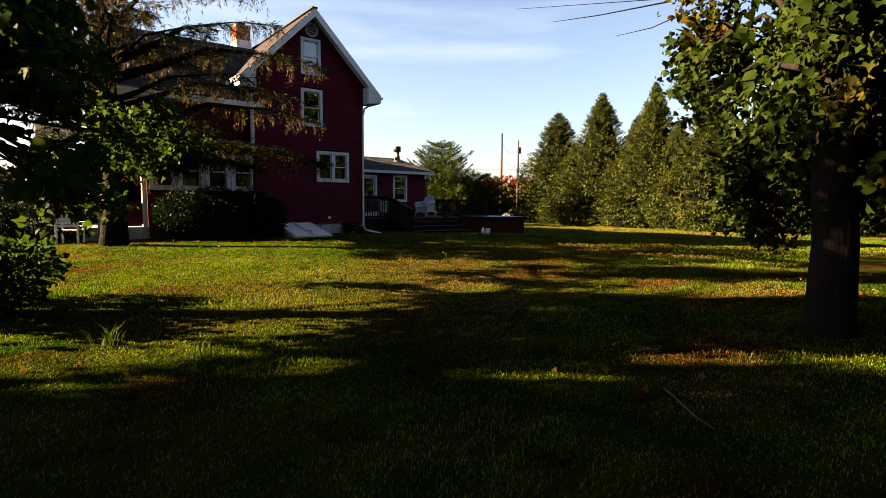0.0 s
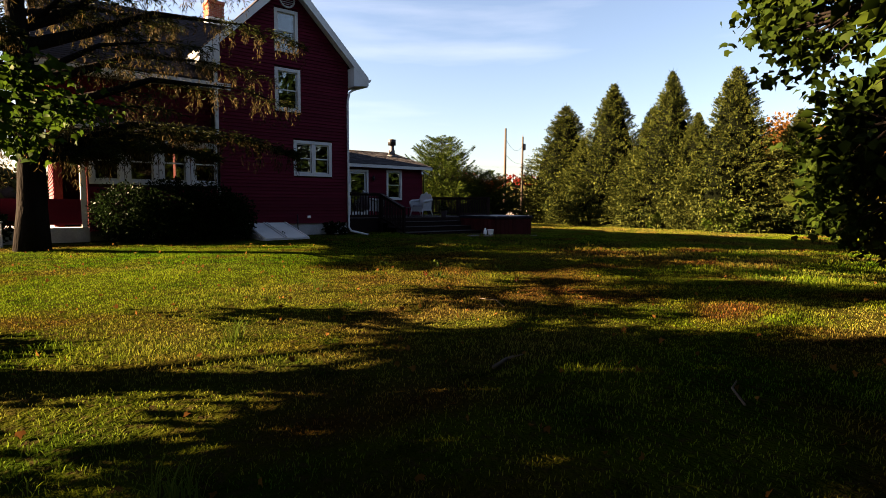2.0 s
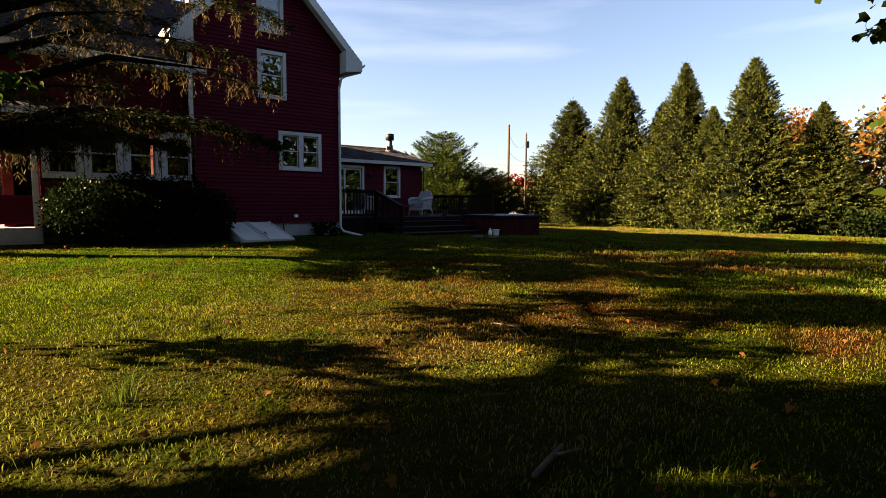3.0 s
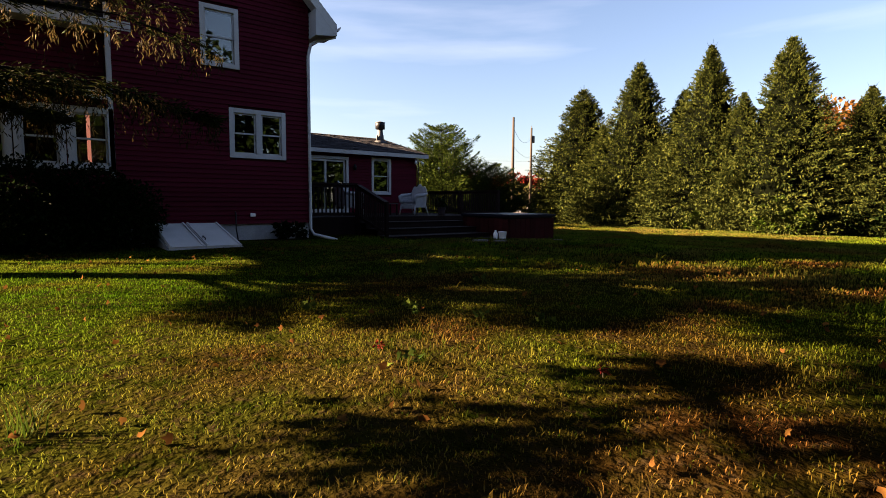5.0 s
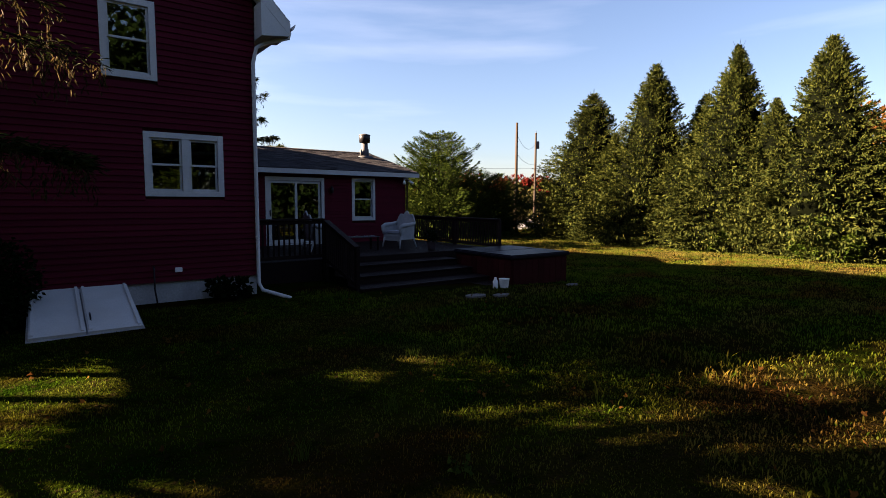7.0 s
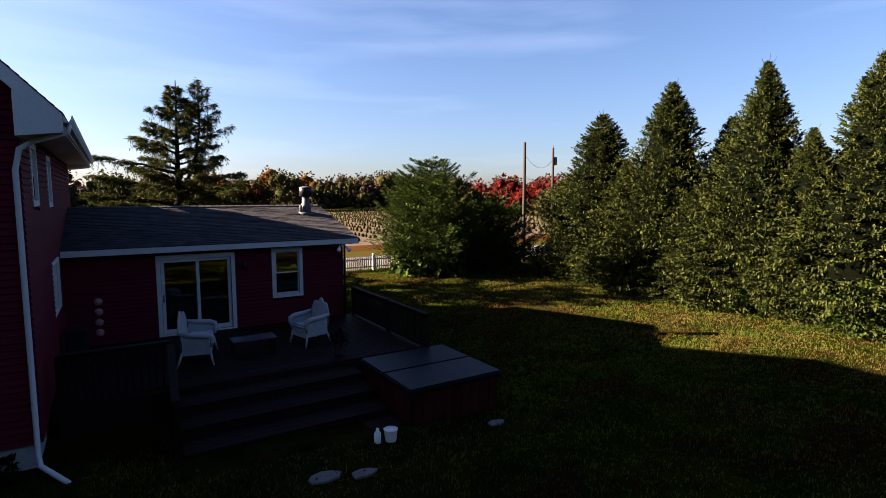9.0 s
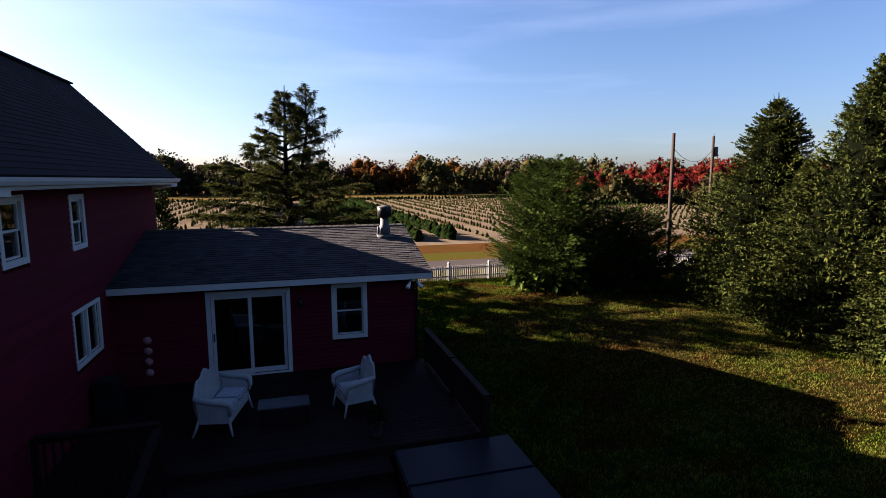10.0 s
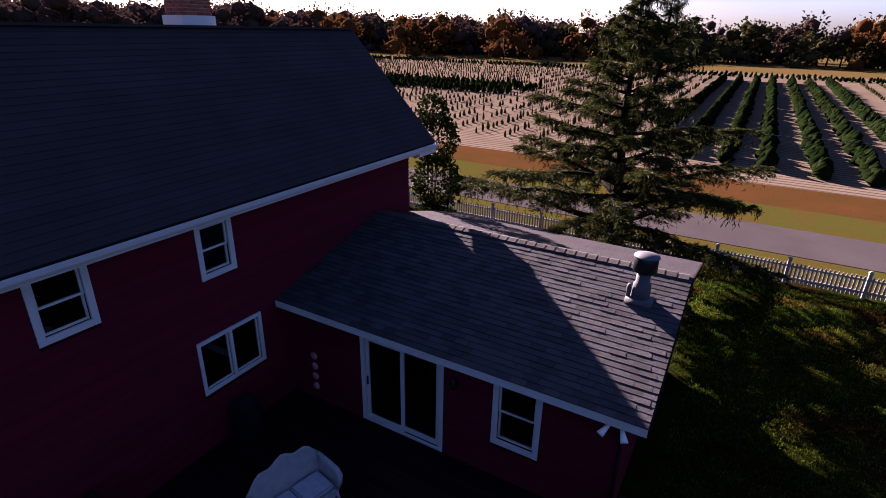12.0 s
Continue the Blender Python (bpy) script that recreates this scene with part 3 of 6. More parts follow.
# ---- layered conifers ----
def layered_conifer(name, at, seed, limbs, top, label, arch=0.11, hanging=3, needle=1.0, stout=1.0, dense=4.2, needles=None, dry=None):
    """A trunk with long limbs that rise and arch over to their tips, flat layers of needle sprays on them, and dry twigs hanging below.
    limbs: (tip x, y, z, foot height, sprays, and where its stem is if that is not the trunk)."""
    rng = np.random.default_rng(seed)
    x0, y0 = at
    z0 = ground_z(x0, y0)
    ob = thing(name, (x0, y0, z0), label, "conifer tree")
    stem = [Vector((x0, y0, z0 - 0.2)), Vector((x0 + 0.05, y0, 1.0)), Vector((x0 + 0.12, y0 + 0.05, 3.0)), Vector((x0 - 0.05, y0, 5.5)), Vector((x0 + 0.05, y0, top))]
    part("trunk", Geo().tube(stem, [0.40 * stout, 0.30 * stout, 0.25 * stout, 0.19 * stout, 0.02], 12).mesh(name + " trunk", BARK, True), ob)
    wood = Geo()
    P, D, L, W, HP, HD, HL = [], [], [], [], [], [], []
    for tx, ty, tz, foot, count, *stem_at in limbs:
        bx, by = stem_at or (x0, y0)
        base, tip = Vector((bx, by, foot)), Vector((tx, ty, tz))
        reach = (tip - base).length
        mid = base.lerp(tip, 0.42) + Vector((rng.normal(0, 0.12), rng.normal(0, 0.15), arch * reach))
        far = base.lerp(tip, 0.75) + Vector((0, rng.normal(0, 0.1), 0.7 * arch * reach))
        knots = [base, base.lerp(mid, 0.5) + Vector((0, 0, -0.05)), mid, far, tip]
        wood.tube(knots, [0.018 * reach + 0.03, 0.014 * reach + 0.02, 0.009 * reach + 0.014, 0.014, 0.004], 6, False)
        pts = np.array([tuple(k) for k in knots])
        run = np.array(tip - base)
        run[2] = 0
        run /= np.linalg.norm(run)
        cross = np.array([-run[1], run[0], 0.0])
        twigs = max(5, int(reach * dense))
        per = max(8, count // twigs)
        for q in range(twigs):
            f = 0.24 + 0.76 * (q + rng.uniform(0, 1)) / twigs
            i = min(int(f * 4), 3)
            foot_p = pts[i] + (pts[i + 1] - pts[i]) * (f * 4 - i)
            sgn = 1 if rng.uniform() < 0.5 else -1
            length = (0.30 + 0.9 * (1 - f) + 0.35 * rng.uniform()) * min(1.0, reach / 4)
            axis = cross * sgn * rng.uniform(0.3, 1.0) + run * rng.uniform(0.5, 1.1)
            axis /= np.linalg.norm(axis)
            end = foot_p + axis * length - np.array([0, 0, 0.16 * length])
            wood.tube([tuple(foot_p), tuple((foot_p + end) / 2 + np.array([0, 0, 0.05])), tuple(end)], [0.010, 0.007, 0.003], 4, False)
            k = rng.uniform(0, 1.05, per)
            c = foot_p + (end - foot_p) * k[:, None] + np.stack([np.zeros(per), np.zeros(per), 0.2 * length * k * (1 - k)], 1) + rng.normal(0, 0.045, (per, 3))
            d = axis * rng.uniform(0.3, 1, per)[:, None] + np.cross(axis, [0, 0, 1.0]) * rng.normal(0, 0.7, per)[:, None] + np.array([0, 0, 1.0]) * rng.normal(-0.1, 0.25, per)[:, None]
            P.append(c), D.append(d / np.linalg.norm(d, axis=1, keepdims=True))
            L.append(needle * rng.uniform(0.08, 0.20, per)), W.append(needle * rng.uniform(0.008, 0.016, per))
            for _ in range(hanging):
                start = foot_p + (end - foot_p) * rng.uniform(0.2, 1.0)
                n, drop = 9, rng.uniform(0.15, 0.65) * (0.6 + 0.8 * rng.uniform())
                h = np.sort(rng.uniform(0, 1, n))
                HP.append(start + np.stack([0.06 * np.sin(3 * h), 0.05 * h, -drop * h], 1) + rng.normal(0, 0.022, (n, 3)))
                v = np.stack([rng.normal(0, 0.45, n), rng.normal(0, 0.45, n), -np.ones(n)], 1)
                HD.append(v / np.linalg.norm(v, axis=1, keepdims=True)), HL.append(needle * rng.uniform(0.07, 0.16, n))
    tagged(part("limb", wood.mesh(name + " limbs", BARK, True), ob), kind="stuff")
    v, t = sprays(np.concatenate(P), np.concatenate(D), np.concatenate(L), np.concatenate(W), rng, 0.9)
    part("crown", mesh_tris(name + " crown", v, t, needles), ob)
    n = sum(len(q) for q in HL)
    v, t = sprays(np.concatenate(HP), np.concatenate(HD), np.concatenate(HL), needle * rng.uniform(0.006, 0.013, n), rng, 1.5)
    tagged(part("hanging_growth", mesh_tris(name + " hanging twigs", v, t, dry), ob), "drooping hanging twigs", kind="stuff")
    return ob


# ---- cedar behind the annex ----
crng = random.Random(31)
limbs = []
for k in range(74):
    f = (k + crng.uniform(0, 1)) / 74
    foot = 1.5 + 9.0 * f
    a = k * 2.4 + crng.uniform(-0.4, 0.4)
    r = (7.3 * (1 - f) ** 1.15 + 0.25) * crng.uniform(0.62, 1.15)
    rise = r * (0.04 + 0.36 * f) + crng.uniform(-0.25, 0.25)
    limbs.append((15.5 + r * math.cos(a), 40.0 + r * math.sin(a), foot - 0.5 + rise, foot - 0.5, int(45 + (400 if f < 0.5 else 290) * r)))
for k in range(16):
    f = (k + 0.5) / 16
    foot, a, r = 7.4 + 2.9 * f, k * 2.4, 1.25 * (1 - f) + 0.25
    limbs.append((16.55 + r * math.cos(a), 39.7 + r * math.sin(a), foot + 0.45 * r, foot, int(30 + 150 * r), 16.55, 39.7))
cedar_tree = layered_conifer("cedar_tree", (15.5, 40.0), 31, limbs, 10.35, "tiered dark cedar with two leaders behind the annex", 0.02, 2, 1.5, 0.75, 3.8, CEDAR_LIT, CEDAR_LIT)
part("second_leader", Geo().tube([(15.5, 40.0, 4.6), (16.2, 39.8, 6.0), (16.55, 39.7, 8.0), (16.55, 39.7, 10.15)], [0.09, 0.08, 0.06, 0.012], 8).mesh("second leader", BARK, True), cedar_tree)

# ---- drooping conifer before the house ----
limbs = [(8.7, 18.3, 6.1, 4.6, 1500), (8.1, 17.5, 4.0, 3.2, 520), (8.0, 17.1, 2.5, 2.2, 2700), (7.5, 18.6, 4.9, 3.8, 550), (6.4, 17.2, 6.9, 5.0, 900), (6.9, 16.9, 2.8, 2.3, 650), (5.6, 18.3, 3.0, 2.4, 2600), (4.0, 18.3, 2.6, 2.0, 2600), (5.6, 17.0, 2.3, 2.0, 2200), (3.4, 17.2, 2.6, 2.0, 1800), (1.5, 14.9, 2.7, 2.3, 1500), (2.4, 15.3, 3.0, 2.4, 1300), (5.4, 16.6, 5.0, 4.0, 500), (4.3, 17.0, 6.4, 5.0, 600), (4.6, 16.1, 3.3, 2.7, 450), (5.2, 18.0, 8.2, 6.0, 700), (-1.2, 16.6, 4.4, 3.6, 2000), (-0.2, 15.4, 4.6, 3.8, 2000), (-2.2, 17.6, 4.8, 4.0, 1800), (0.6, 14.9, 4.9, 4.0, 1400), (0.4, 15.6, 2.7, 2.2, 1600), (4.3, 19.0, 2.9, 2.4, 2400), (3.1, 19.3, 2.8, 2.3, 1600)]
lrng = random.Random(8)
for k in range(30):
    a = 0.6 + 5.2 * (k + 0.5) / 30 + lrng.uniform(-0.15, 0.15)
    r, z = lrng.uniform(2.2, 4.4), lrng.uniform(5.8, 9.0) if math.cos(a) > -0.2 else lrng.uniform(4.0, 7.0)
    limbs.append((1.8 + r * math.cos(a), 17.6 + 0.85 * r * math.sin(a), z, z - lrng.uniform(0.5, 1.5), 650 if math.cos(a) > -0.2 else 950))
layered_conifer("conifer_tree", (1.8, 17.6), 41, limbs, 10.5, "large dark conifer with layered limbs and drooping brown twigs", hanging=4, needle=1.12, needles=CEDAR, dry=DROOP)


# ---- near maples ----
def maple(name, at, seed, trunk_r, fork, lobes, count, size, material, label, twigs=()):
    """Trunk, limbs to each lobe of the crown, and lobed leaves thick round the limbs' ends."""
    rng = np.random.default_rng(seed)
    ob = thing(name, (at[0], at[1], ground_z(*at)), label, "maple tree")
    z0 = ground_z(*at)
    wood = Geo().tube([(at[0], at[1], z0 - 0.2), (at[0], at[1], z0 + 0.15), (at[0] + 0.02, at[1], z0 + 1.0), (at[0], at[1] + 0.05, fork), (at[0], at[1], fork + 2.5)], [trunk_r * 1.5, trunk_r * 1.12, trunk_r, trunk_r * 0.95, trunk_r * 0.5], 14)
    pts = []
    total = sum(l[3] ** 2 for l in lobes)
    for x, y, z, r in lobes:
        base = Vector((at[0], at[1], fork + rng.uniform(-0.2, 1.8)))
        tip = Vector((x, y, z))
        mid = base.lerp(tip, 0.5) + Vector((0, 0, 0.35 + 0.1 * rng.normal()))
        wood.tube([base, mid, tip], [trunk_r * 0.26, trunk_r * 0.14, 0.018], 7, False)
        n = int(count * r * r / total)
        ends = []
        for q in range(max(6, int(9 * r))):
            d = rng.normal(0, 1, 3)
            d *= r * rng.uniform(0.5, 1.0) / np.linalg.norm(d)
            e = tip + Vector(d) * 1.0
            wood.tube([mid.lerp(tip, rng.uniform(0.4, 1.0)), tip.lerp(e, 0.5) + Vector((0, 0, 0.06)), e], [0.022, 0.012, 0.004], 5, False)
            ends.append((np.array(tip.lerp(e, 0.3)), np.array(e)))
        w = rng.integers(0, len(ends), n)
        k = rng.uniform(0, 1.05, n)[:, None]
        a, b = np.array([ends[i][0] for i in w]), np.array([ends[i][1] for i in w])
        pts.append(a + (b - a) * k + rng.normal(0, 0.16, (n, 3)) * np.array([1, 1, 0.7]))
    for a, b, c in twigs:
        wood.tube([a, b, c], [0.013, 0.008, 0.003], 5, False)
    part("trunk", wood.mesh(name + " wood", BARK, True), ob)
    part("inner_crown", blob_crown(name + " inner crown", seed + 7, [l[:3] for l in lobes if l[3] > 0.95], [l[3] * 0.62 for l in lobes if l[3] > 0.95], count // 4, 0.22, material, 0.9, 0.1), ob)
    part("crown", leaves(name + " crown", np.concatenate(pts), size, material, rng), ob)
    return ob


rng = np.random.default_rng(5)
right_lobes = [(6.7, 1.9, 2.5, 0.75), (7.0, 1.5, 1.6, 0.55), (6.5, 2.1, 3.5, 0.8), (7.6, 1.2, 1.4, 0.6), (6.9, 2.6, 4.4, 0.8), (7.9, 2.3, 1.5, 0.7), (7.2, 2.2, 3.4, 0.9), (9.0, 1.6, 1.7, 1.1), (8.2, 3.0, 2.7, 0.8), (11.9, 4.6, 0.9, 0.7), (9.7, 3.2, 2.2, 1.0), (7.5, 1.6, 2.6, 1.3), (8.4, 2.2, 1.9, 1.1), (8.9, 3.2, 3.6, 1.5), (9.6, 4.8, 3.2, 0.9), (10.2, 5.0, 4.3, 1.1), (11.2, 4.4, 2.2, 1.3), (12.3, 5.0, 1.3, 1.0), (12.6, 4.2, 2.8, 1.3), (9.2, 0.6, 3.2, 1.6),
               (10.5, 1.8, 2.4, 1.5), (8.0, 0.2, 5.0, 1.8), (10.0, 3.0, 5.6, 1.8), (11.8, 2.5, 4.4, 1.6), (7.8, 3.0, 5.2, 1.3), (9.5, 1.2, 7.2, 2.0), (7.0, 0.3, 7.0, 1.6), (12.8, 2.0, 2.2, 1.3), (9.2, 4.6, 5.4, 1.0)]
maple("maple_tree", (7.08, 1.98), 51, 0.225, 1.7, right_lobes, 26000, 0.120, MAPLE_AUTUMN, "shady maple with a stout dark trunk on the lawn",
      [((8.0, 3.2, 4.45), (7.4, 4.0, 4.18), (5.95, 5.9, 4.22)), ((7.4, 4.3, 4.2), (6.9, 5.1, 4.12), (6.3, 5.5, 4.0)), ((8.2, 3.6, 4.4), (7.7, 4.7, 4.0), (7.2, 5.0, 3.85))])
left_lobes = [(-0.5, 13.2, 5.0, 1.5), (-1.2, 12.6, 6.6, 1.6), (0.2, 13.8, 4.4, 0.9), (0.2, 7.5, 2.5, 0.6), (0.45, 8.5, 1.9, 0.5), (0.3, 8.1, 1.35, 0.5), (-0.1, 7.1, 3.3, 0.8), (0.5, 8.9, 3.2, 0.6), (0.5, 10.6, 1.7, 0.5), (1.0, 10.5, 1.2, 0.45), (1.1, 10.7, 2.4, 0.7), (2.0, 11.4, 2.9, 0.6), (-0.35, 6.6, 2.6, 0.8), (0.1, 6.2, 1.6, 0.35), (-1.2, 8.0, 2.2, 1.3), (-1.2, 8.6, 4.2, 1.8), (-1.0, 9.8, 4.8, 1.0), (-2.6, 9.8, 5.6, 2.2), (-3.6, 11.9, 4.0, 1.2), (-3.6, 11.1, 5.0, 1.3),
              (-4.2, 10.2, 4.4, 1.8), (-1.4, 8.6, 0.9, 0.9), (1.6, 11.6, 2.2, 0.6), (2.6, 12.4, 2.5, 0.5)]
maple("maple_tree", (-2.6, 10.0), 52, 0.24, 1.8, left_lobes, 20000, 0.128, MAPLE, "leafy green maple hanging low over the lawn")

# the trees up-sun beside the lawn, whose shade falls across it
maple("maple_tree", (-9.5, 8.6), 54, 0.28, 1.9, [(-9.5, 8.6, 4.0, 2.3), (-8.3, 7.0, 3.0, 2.0), (-10.6, 9.6, 5.0, 2.2), (-9.0, 9.2, 6.8, 2.2), (-7.6, 8.2, 2.2, 1.6), (-9.4, 6.4, 5.0, 2.0), (-12.0, 10.4, 7.5, 2.2), (-11, 12.2, 8.0, 1.8), (-9.8, 11.4, 4.4, 1.7), (-8.8, 10.6, 2.6, 1.5), (-8.2, 9.6, 5.2, 1.8), (-6.8, 9.0, 4.2, 1.2), (-6.6, 10.6, 4.2, 0.8), (-7.6, 11.3, 4.6, 0.7)], 9000, 0.28, MAPLE, "leafy maple at the lawn's sunny edge")
# unseen trees behind the walk's beginning, dark in the windows, blocking sky light
for k, (x, y, r) in enumerate([(-12, -7, 5.5), (-4, -10, 6.0), (4, -9, 5.2), (11.5, -9, 5.6), (19, -10, 6.2), (27, -9, 5.4), (35, -7, 5.6), (43, -5, 5.6), (-20, -4, 5.2)]):
    trng = np.random.default_rng(90 + k)
    r *= 0.92
    z = ground_z(x, y)
    lobes = [(x, y, z + r * 1.25, r)] + [(x + trng.normal(0, r * 0.5), y + trng.normal(0, r * 0.4), z + r * trng.uniform(0.5, 2.1), r * trng.uniform(0.45, 0.7)) for _ in range(8)]
    ob = thing("broadleaf_tree", (x, y, z), "tall dark broadleaf tree at the garden's end", "broadleaf tree", "trees at the garden's end")
    part("crown", blob_crown("garden tree crown", 95 + k, [l[:3] for l in lobes], [l[3] for l in lobes], 5200, 0.6, HEDGE, 1.0, 0.3), ob)
    part("trunk", Geo().tube([(x, y, z - 0.2), (x, y, z + r), (x + 0.2, y, z + r * 1.8)], [0.4, 0.3, 0.1], 8).mesh("garden tree trunk", BARK, True), ob)
# ---- house ----
house = thing("house", (9, 24, 0), "old two-storey house with dark red clapboards and white trim", "house")


def spans(lo, hi, z0, z1, holes):
    """The stretches of a wall's strip between its openings."""
    cuts = sorted((a, b) for a, b, c, d in holes if c < z1 - 1e-4 and d > z0 + 1e-4)
    out, at = [], lo
    for a, b in cuts:
        if a > at + 1e-3:
            out.append((at, min(a, hi)))
        at = max(at, b)
    if at < hi - 1e-3:
        out.append((at, hi))
    return [(a, b) for a, b in out if b > a + 0.01]


def wall(name, axis, plane, facing, lo, hi, z0, z1, holes, thick=0.2, course=0.115, peak=None, boards=True, material=None):
    """A wall along x (axis x, in the plane y) or along y, with openings through it and a lapped board for each course.
    facing: the sign of its outward normal. peak: (middle, height, slope) of a gable."""
    def edge(z):
        if not peak:
            return lo, hi
        half = max((peak[1] - z) / peak[2], 0.0)
        return max(lo, peak[0] - half), min(hi, peak[0] + half)

    def prism(geo, z_a, z_b, a, b, near_a, near_b, far, clip):
        (l0, h0), (l1, h1) = edge(z_a), edge(z_b)
        p0, p1 = (max(a, l0), min(b, h0)) if clip else (a, b), (max(a, l1), min(b, h1)) if clip else (a, b)
        if p0[1] - p0[0] < 0.02:
            return False
        if p1[1] < p1[0]:
            p1 = ((p1[0] + p1[1]) / 2,) * 2
        def at(s, depth, z):
            return (s, plane + facing * depth, z) if axis == "x" else (plane + facing * depth, s, z)
        q = [at(p0[0], near_a, z_a), at(p0[1], near_a, z_a), at(p0[1], far, z_a), at(p0[0], far, z_a), at(p1[0], near_b, z_b), at(p1[1], near_b, z_b), at(p1[1], far, z_b), at(p1[0], far, z_b)]
        geo.hexa(q)
        return True

    core = Geo()
    zs = sorted({z0, z1} | {z for h in holes for z in h[2:] if z0 < z < z1} | ({peak[1] - peak[2] * (hi - lo) / 2} if peak else set()))
    for a, b in zip(zs, zs[1:]):
        for s, e in spans(lo, hi, a, b, holes):
            prism(core, a, b, s, e, -0.012, -0.012, -thick, True)
    ob = part(name, core.mesh(name, SHEATH), house)
    z = z0
    while boards and z < z1 - 0.02:
        top = min(z + course + 0.012, z1)
        l, h = edge(z)
        for s, e in spans(l, h, z, top, holes):
            g = Geo()
            if prism(g, z, top, s, e, 0.034, 0.003, -0.011, True):
                part("siding_board", g.mesh("siding board", material or SIDING), ob)
        z += course
    return ob


def slab(geo, corners, thick):
    """A flat slab of that thickness below four corners."""
    c = [Vector(p) for p in corners]
    n = (c[1] - c[0]).cross(c[3] - c[0]).normalized()
    if n.z < 0:
        n = -n
    geo.hexa([p - n * thick for p in c] + c)


def sash_window(parent, axis, plane, facing, a, b, c, d, trim=0.11, meet=True, mullions=(), name="window", sill=False, blind=False):
    """A cased double-hung window in the opening a..b, c..d (outer casing): casing, sill, sashes, panes."""
    def bx(g, s0, s1, d0, d1, z0, z1, bevel=0.004):
        lo, hi = sorted((plane + facing * d0, plane + facing * d1))
        if axis == "x":
            g.box(s0, s1, lo, hi, z0, z1, bevel)
        else:
            g.box(lo, hi, s0, s1, z0, z1, bevel)
    g = Geo()
    bx(g, a, a + trim, -0.02, 0.035, c, d)
    bx(g, b - trim, b, -0.02, 0.035, c, d)
    bx(g, a + trim, b - trim, -0.02, 0.032, d - trim, d)
    bx(g, a + trim, b - trim, -0.02, 0.032, c, c + trim)
    for s0, s1 in mullions:
        bx(g, s0, s1, -0.02, 0.030, c + trim, d - trim)
    ob = part(name, g.mesh("window casing", WHITE), parent)
    if sill:
        g = Geo()
        bx(g, a - 0.03, b + 0.03, -0.01, 0.07, c - 0.045, c - 0.002)
        part("window_sill", g.mesh("window sill", WHITE), ob)
    edges = [a + trim] + [v for m in mullions for v in m] + [b - trim]
    for s0, s1 in zip(edges[::2], edges[1::2]):
        z0, z1 = c + trim, d - trim
        zm = (z0 + z1) / 2
        rows = ((z0, zm + 0.02, -0.05), (zm - 0.02, z1, -0.02)) if meet else ((z0, z1, -0.03),)
        for k, (r0, r1, dep) in enumerate(rows):
            g = Geo()
            w = 0.04
            bx(g, s0, s0 + w, dep - 0.03, dep, r0, r1, 0.003)
            bx(g, s1 - w, s1, dep - 0.03, dep, r0, r1, 0.003)
            bx(g, s0 + w, s1 - w, dep - 0.03, dep, r0, r0 + w, 0.003)
            bx(g, s0 + w, s1 - w, dep - 0.03, dep, r1 - w, r1, 0.003)
            part("sash", g.mesh("sash", WHITE), ob)
            g = Geo()
            bx(g, s0 + w, s1 - w, dep - 0.018, dep - 0.012, r0 + w, r1 - w, 0)
            pane = part("pane", g.mesh("pane", GLASS), ob)
            pane.visible_shadow = False
    return ob


PEAK = (9.0, 8.54, 1.02)
tw, uw, aw = (9.17, 10.62, 2.10, 3.34), (8.55, 9.46, 4.29, 5.75), (8.57, 9.40, 6.28, 7.70)
front = wall("front_gable_wall", "x", 20.2, -1, 6.7, 11.3, 0.42, 8.5, [tw, uw, aw], peak=PEAK)
w2, sw, cw = (21.40, 22.30, 4.30, 5.46), (24.18, 25.0, 4.24, 5.40), (23.82, 25.42, 1.80, 3.02)
side = wall("side_wall", "y", 11.3, 1, 20.2, 31.3, 0.42, 6.0, [w2, sw, cw])
wall("rear_gable_wall", "x", 31.3, 1, 6.7, 11.3, 0.42, 8.5, [], peak=PEAK)
wall("inner_wall", "y", 6.7, -1, 20.2, 31.3, 0.42, 6.0, [], boards=False)
main_front = wall("main_front_wall", "x", 20.75, -1, 2.35, 6.6, 3.2, 5.35, [])
wall("main_rear_wall", "x", 27.2, 1, 2.35, 6.6, 0.42, 5.35, [], boards=False)
wall("main_end_wall", "y", 2.35, -1, 20.95, 27.2, 0.42, 7.85, [], peak=(24.0, 7.75, 0.87))
for win, m in ((tw, ((9.84, 9.98),)), (uw, ()), (aw, ())):
    sash_window(house, "x", 20.2, -1, *win, mullions=m)
sash_window(house, "y", 11.3, 1, *w2)
sash_window(house, "y", 11.3, 1, *sw)
sash_window(house, "y", 11.3, 1, *cw, trim=0.08, meet=False, mullions=((24.58, 24.65),))

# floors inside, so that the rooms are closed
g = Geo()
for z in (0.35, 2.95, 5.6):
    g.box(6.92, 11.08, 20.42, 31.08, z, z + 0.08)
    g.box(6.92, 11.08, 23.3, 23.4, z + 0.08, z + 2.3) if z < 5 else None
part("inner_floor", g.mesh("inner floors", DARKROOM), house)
g = Geo()
g.box(6.75, 11.25, 20.24, 31.26, -0.3, 0.42)
g.box(2.4, 6.7, 20.6, 27.2, -0.3, 0.42)
part("foundation", g.mesh("foundation", FOUND), house, "whitewashed foundation with peeling paint")

# gable wing roof with its courses
RIDGE_Z, EAVE_Z, EAVE_DX = 8.74, 5.77, 2.93


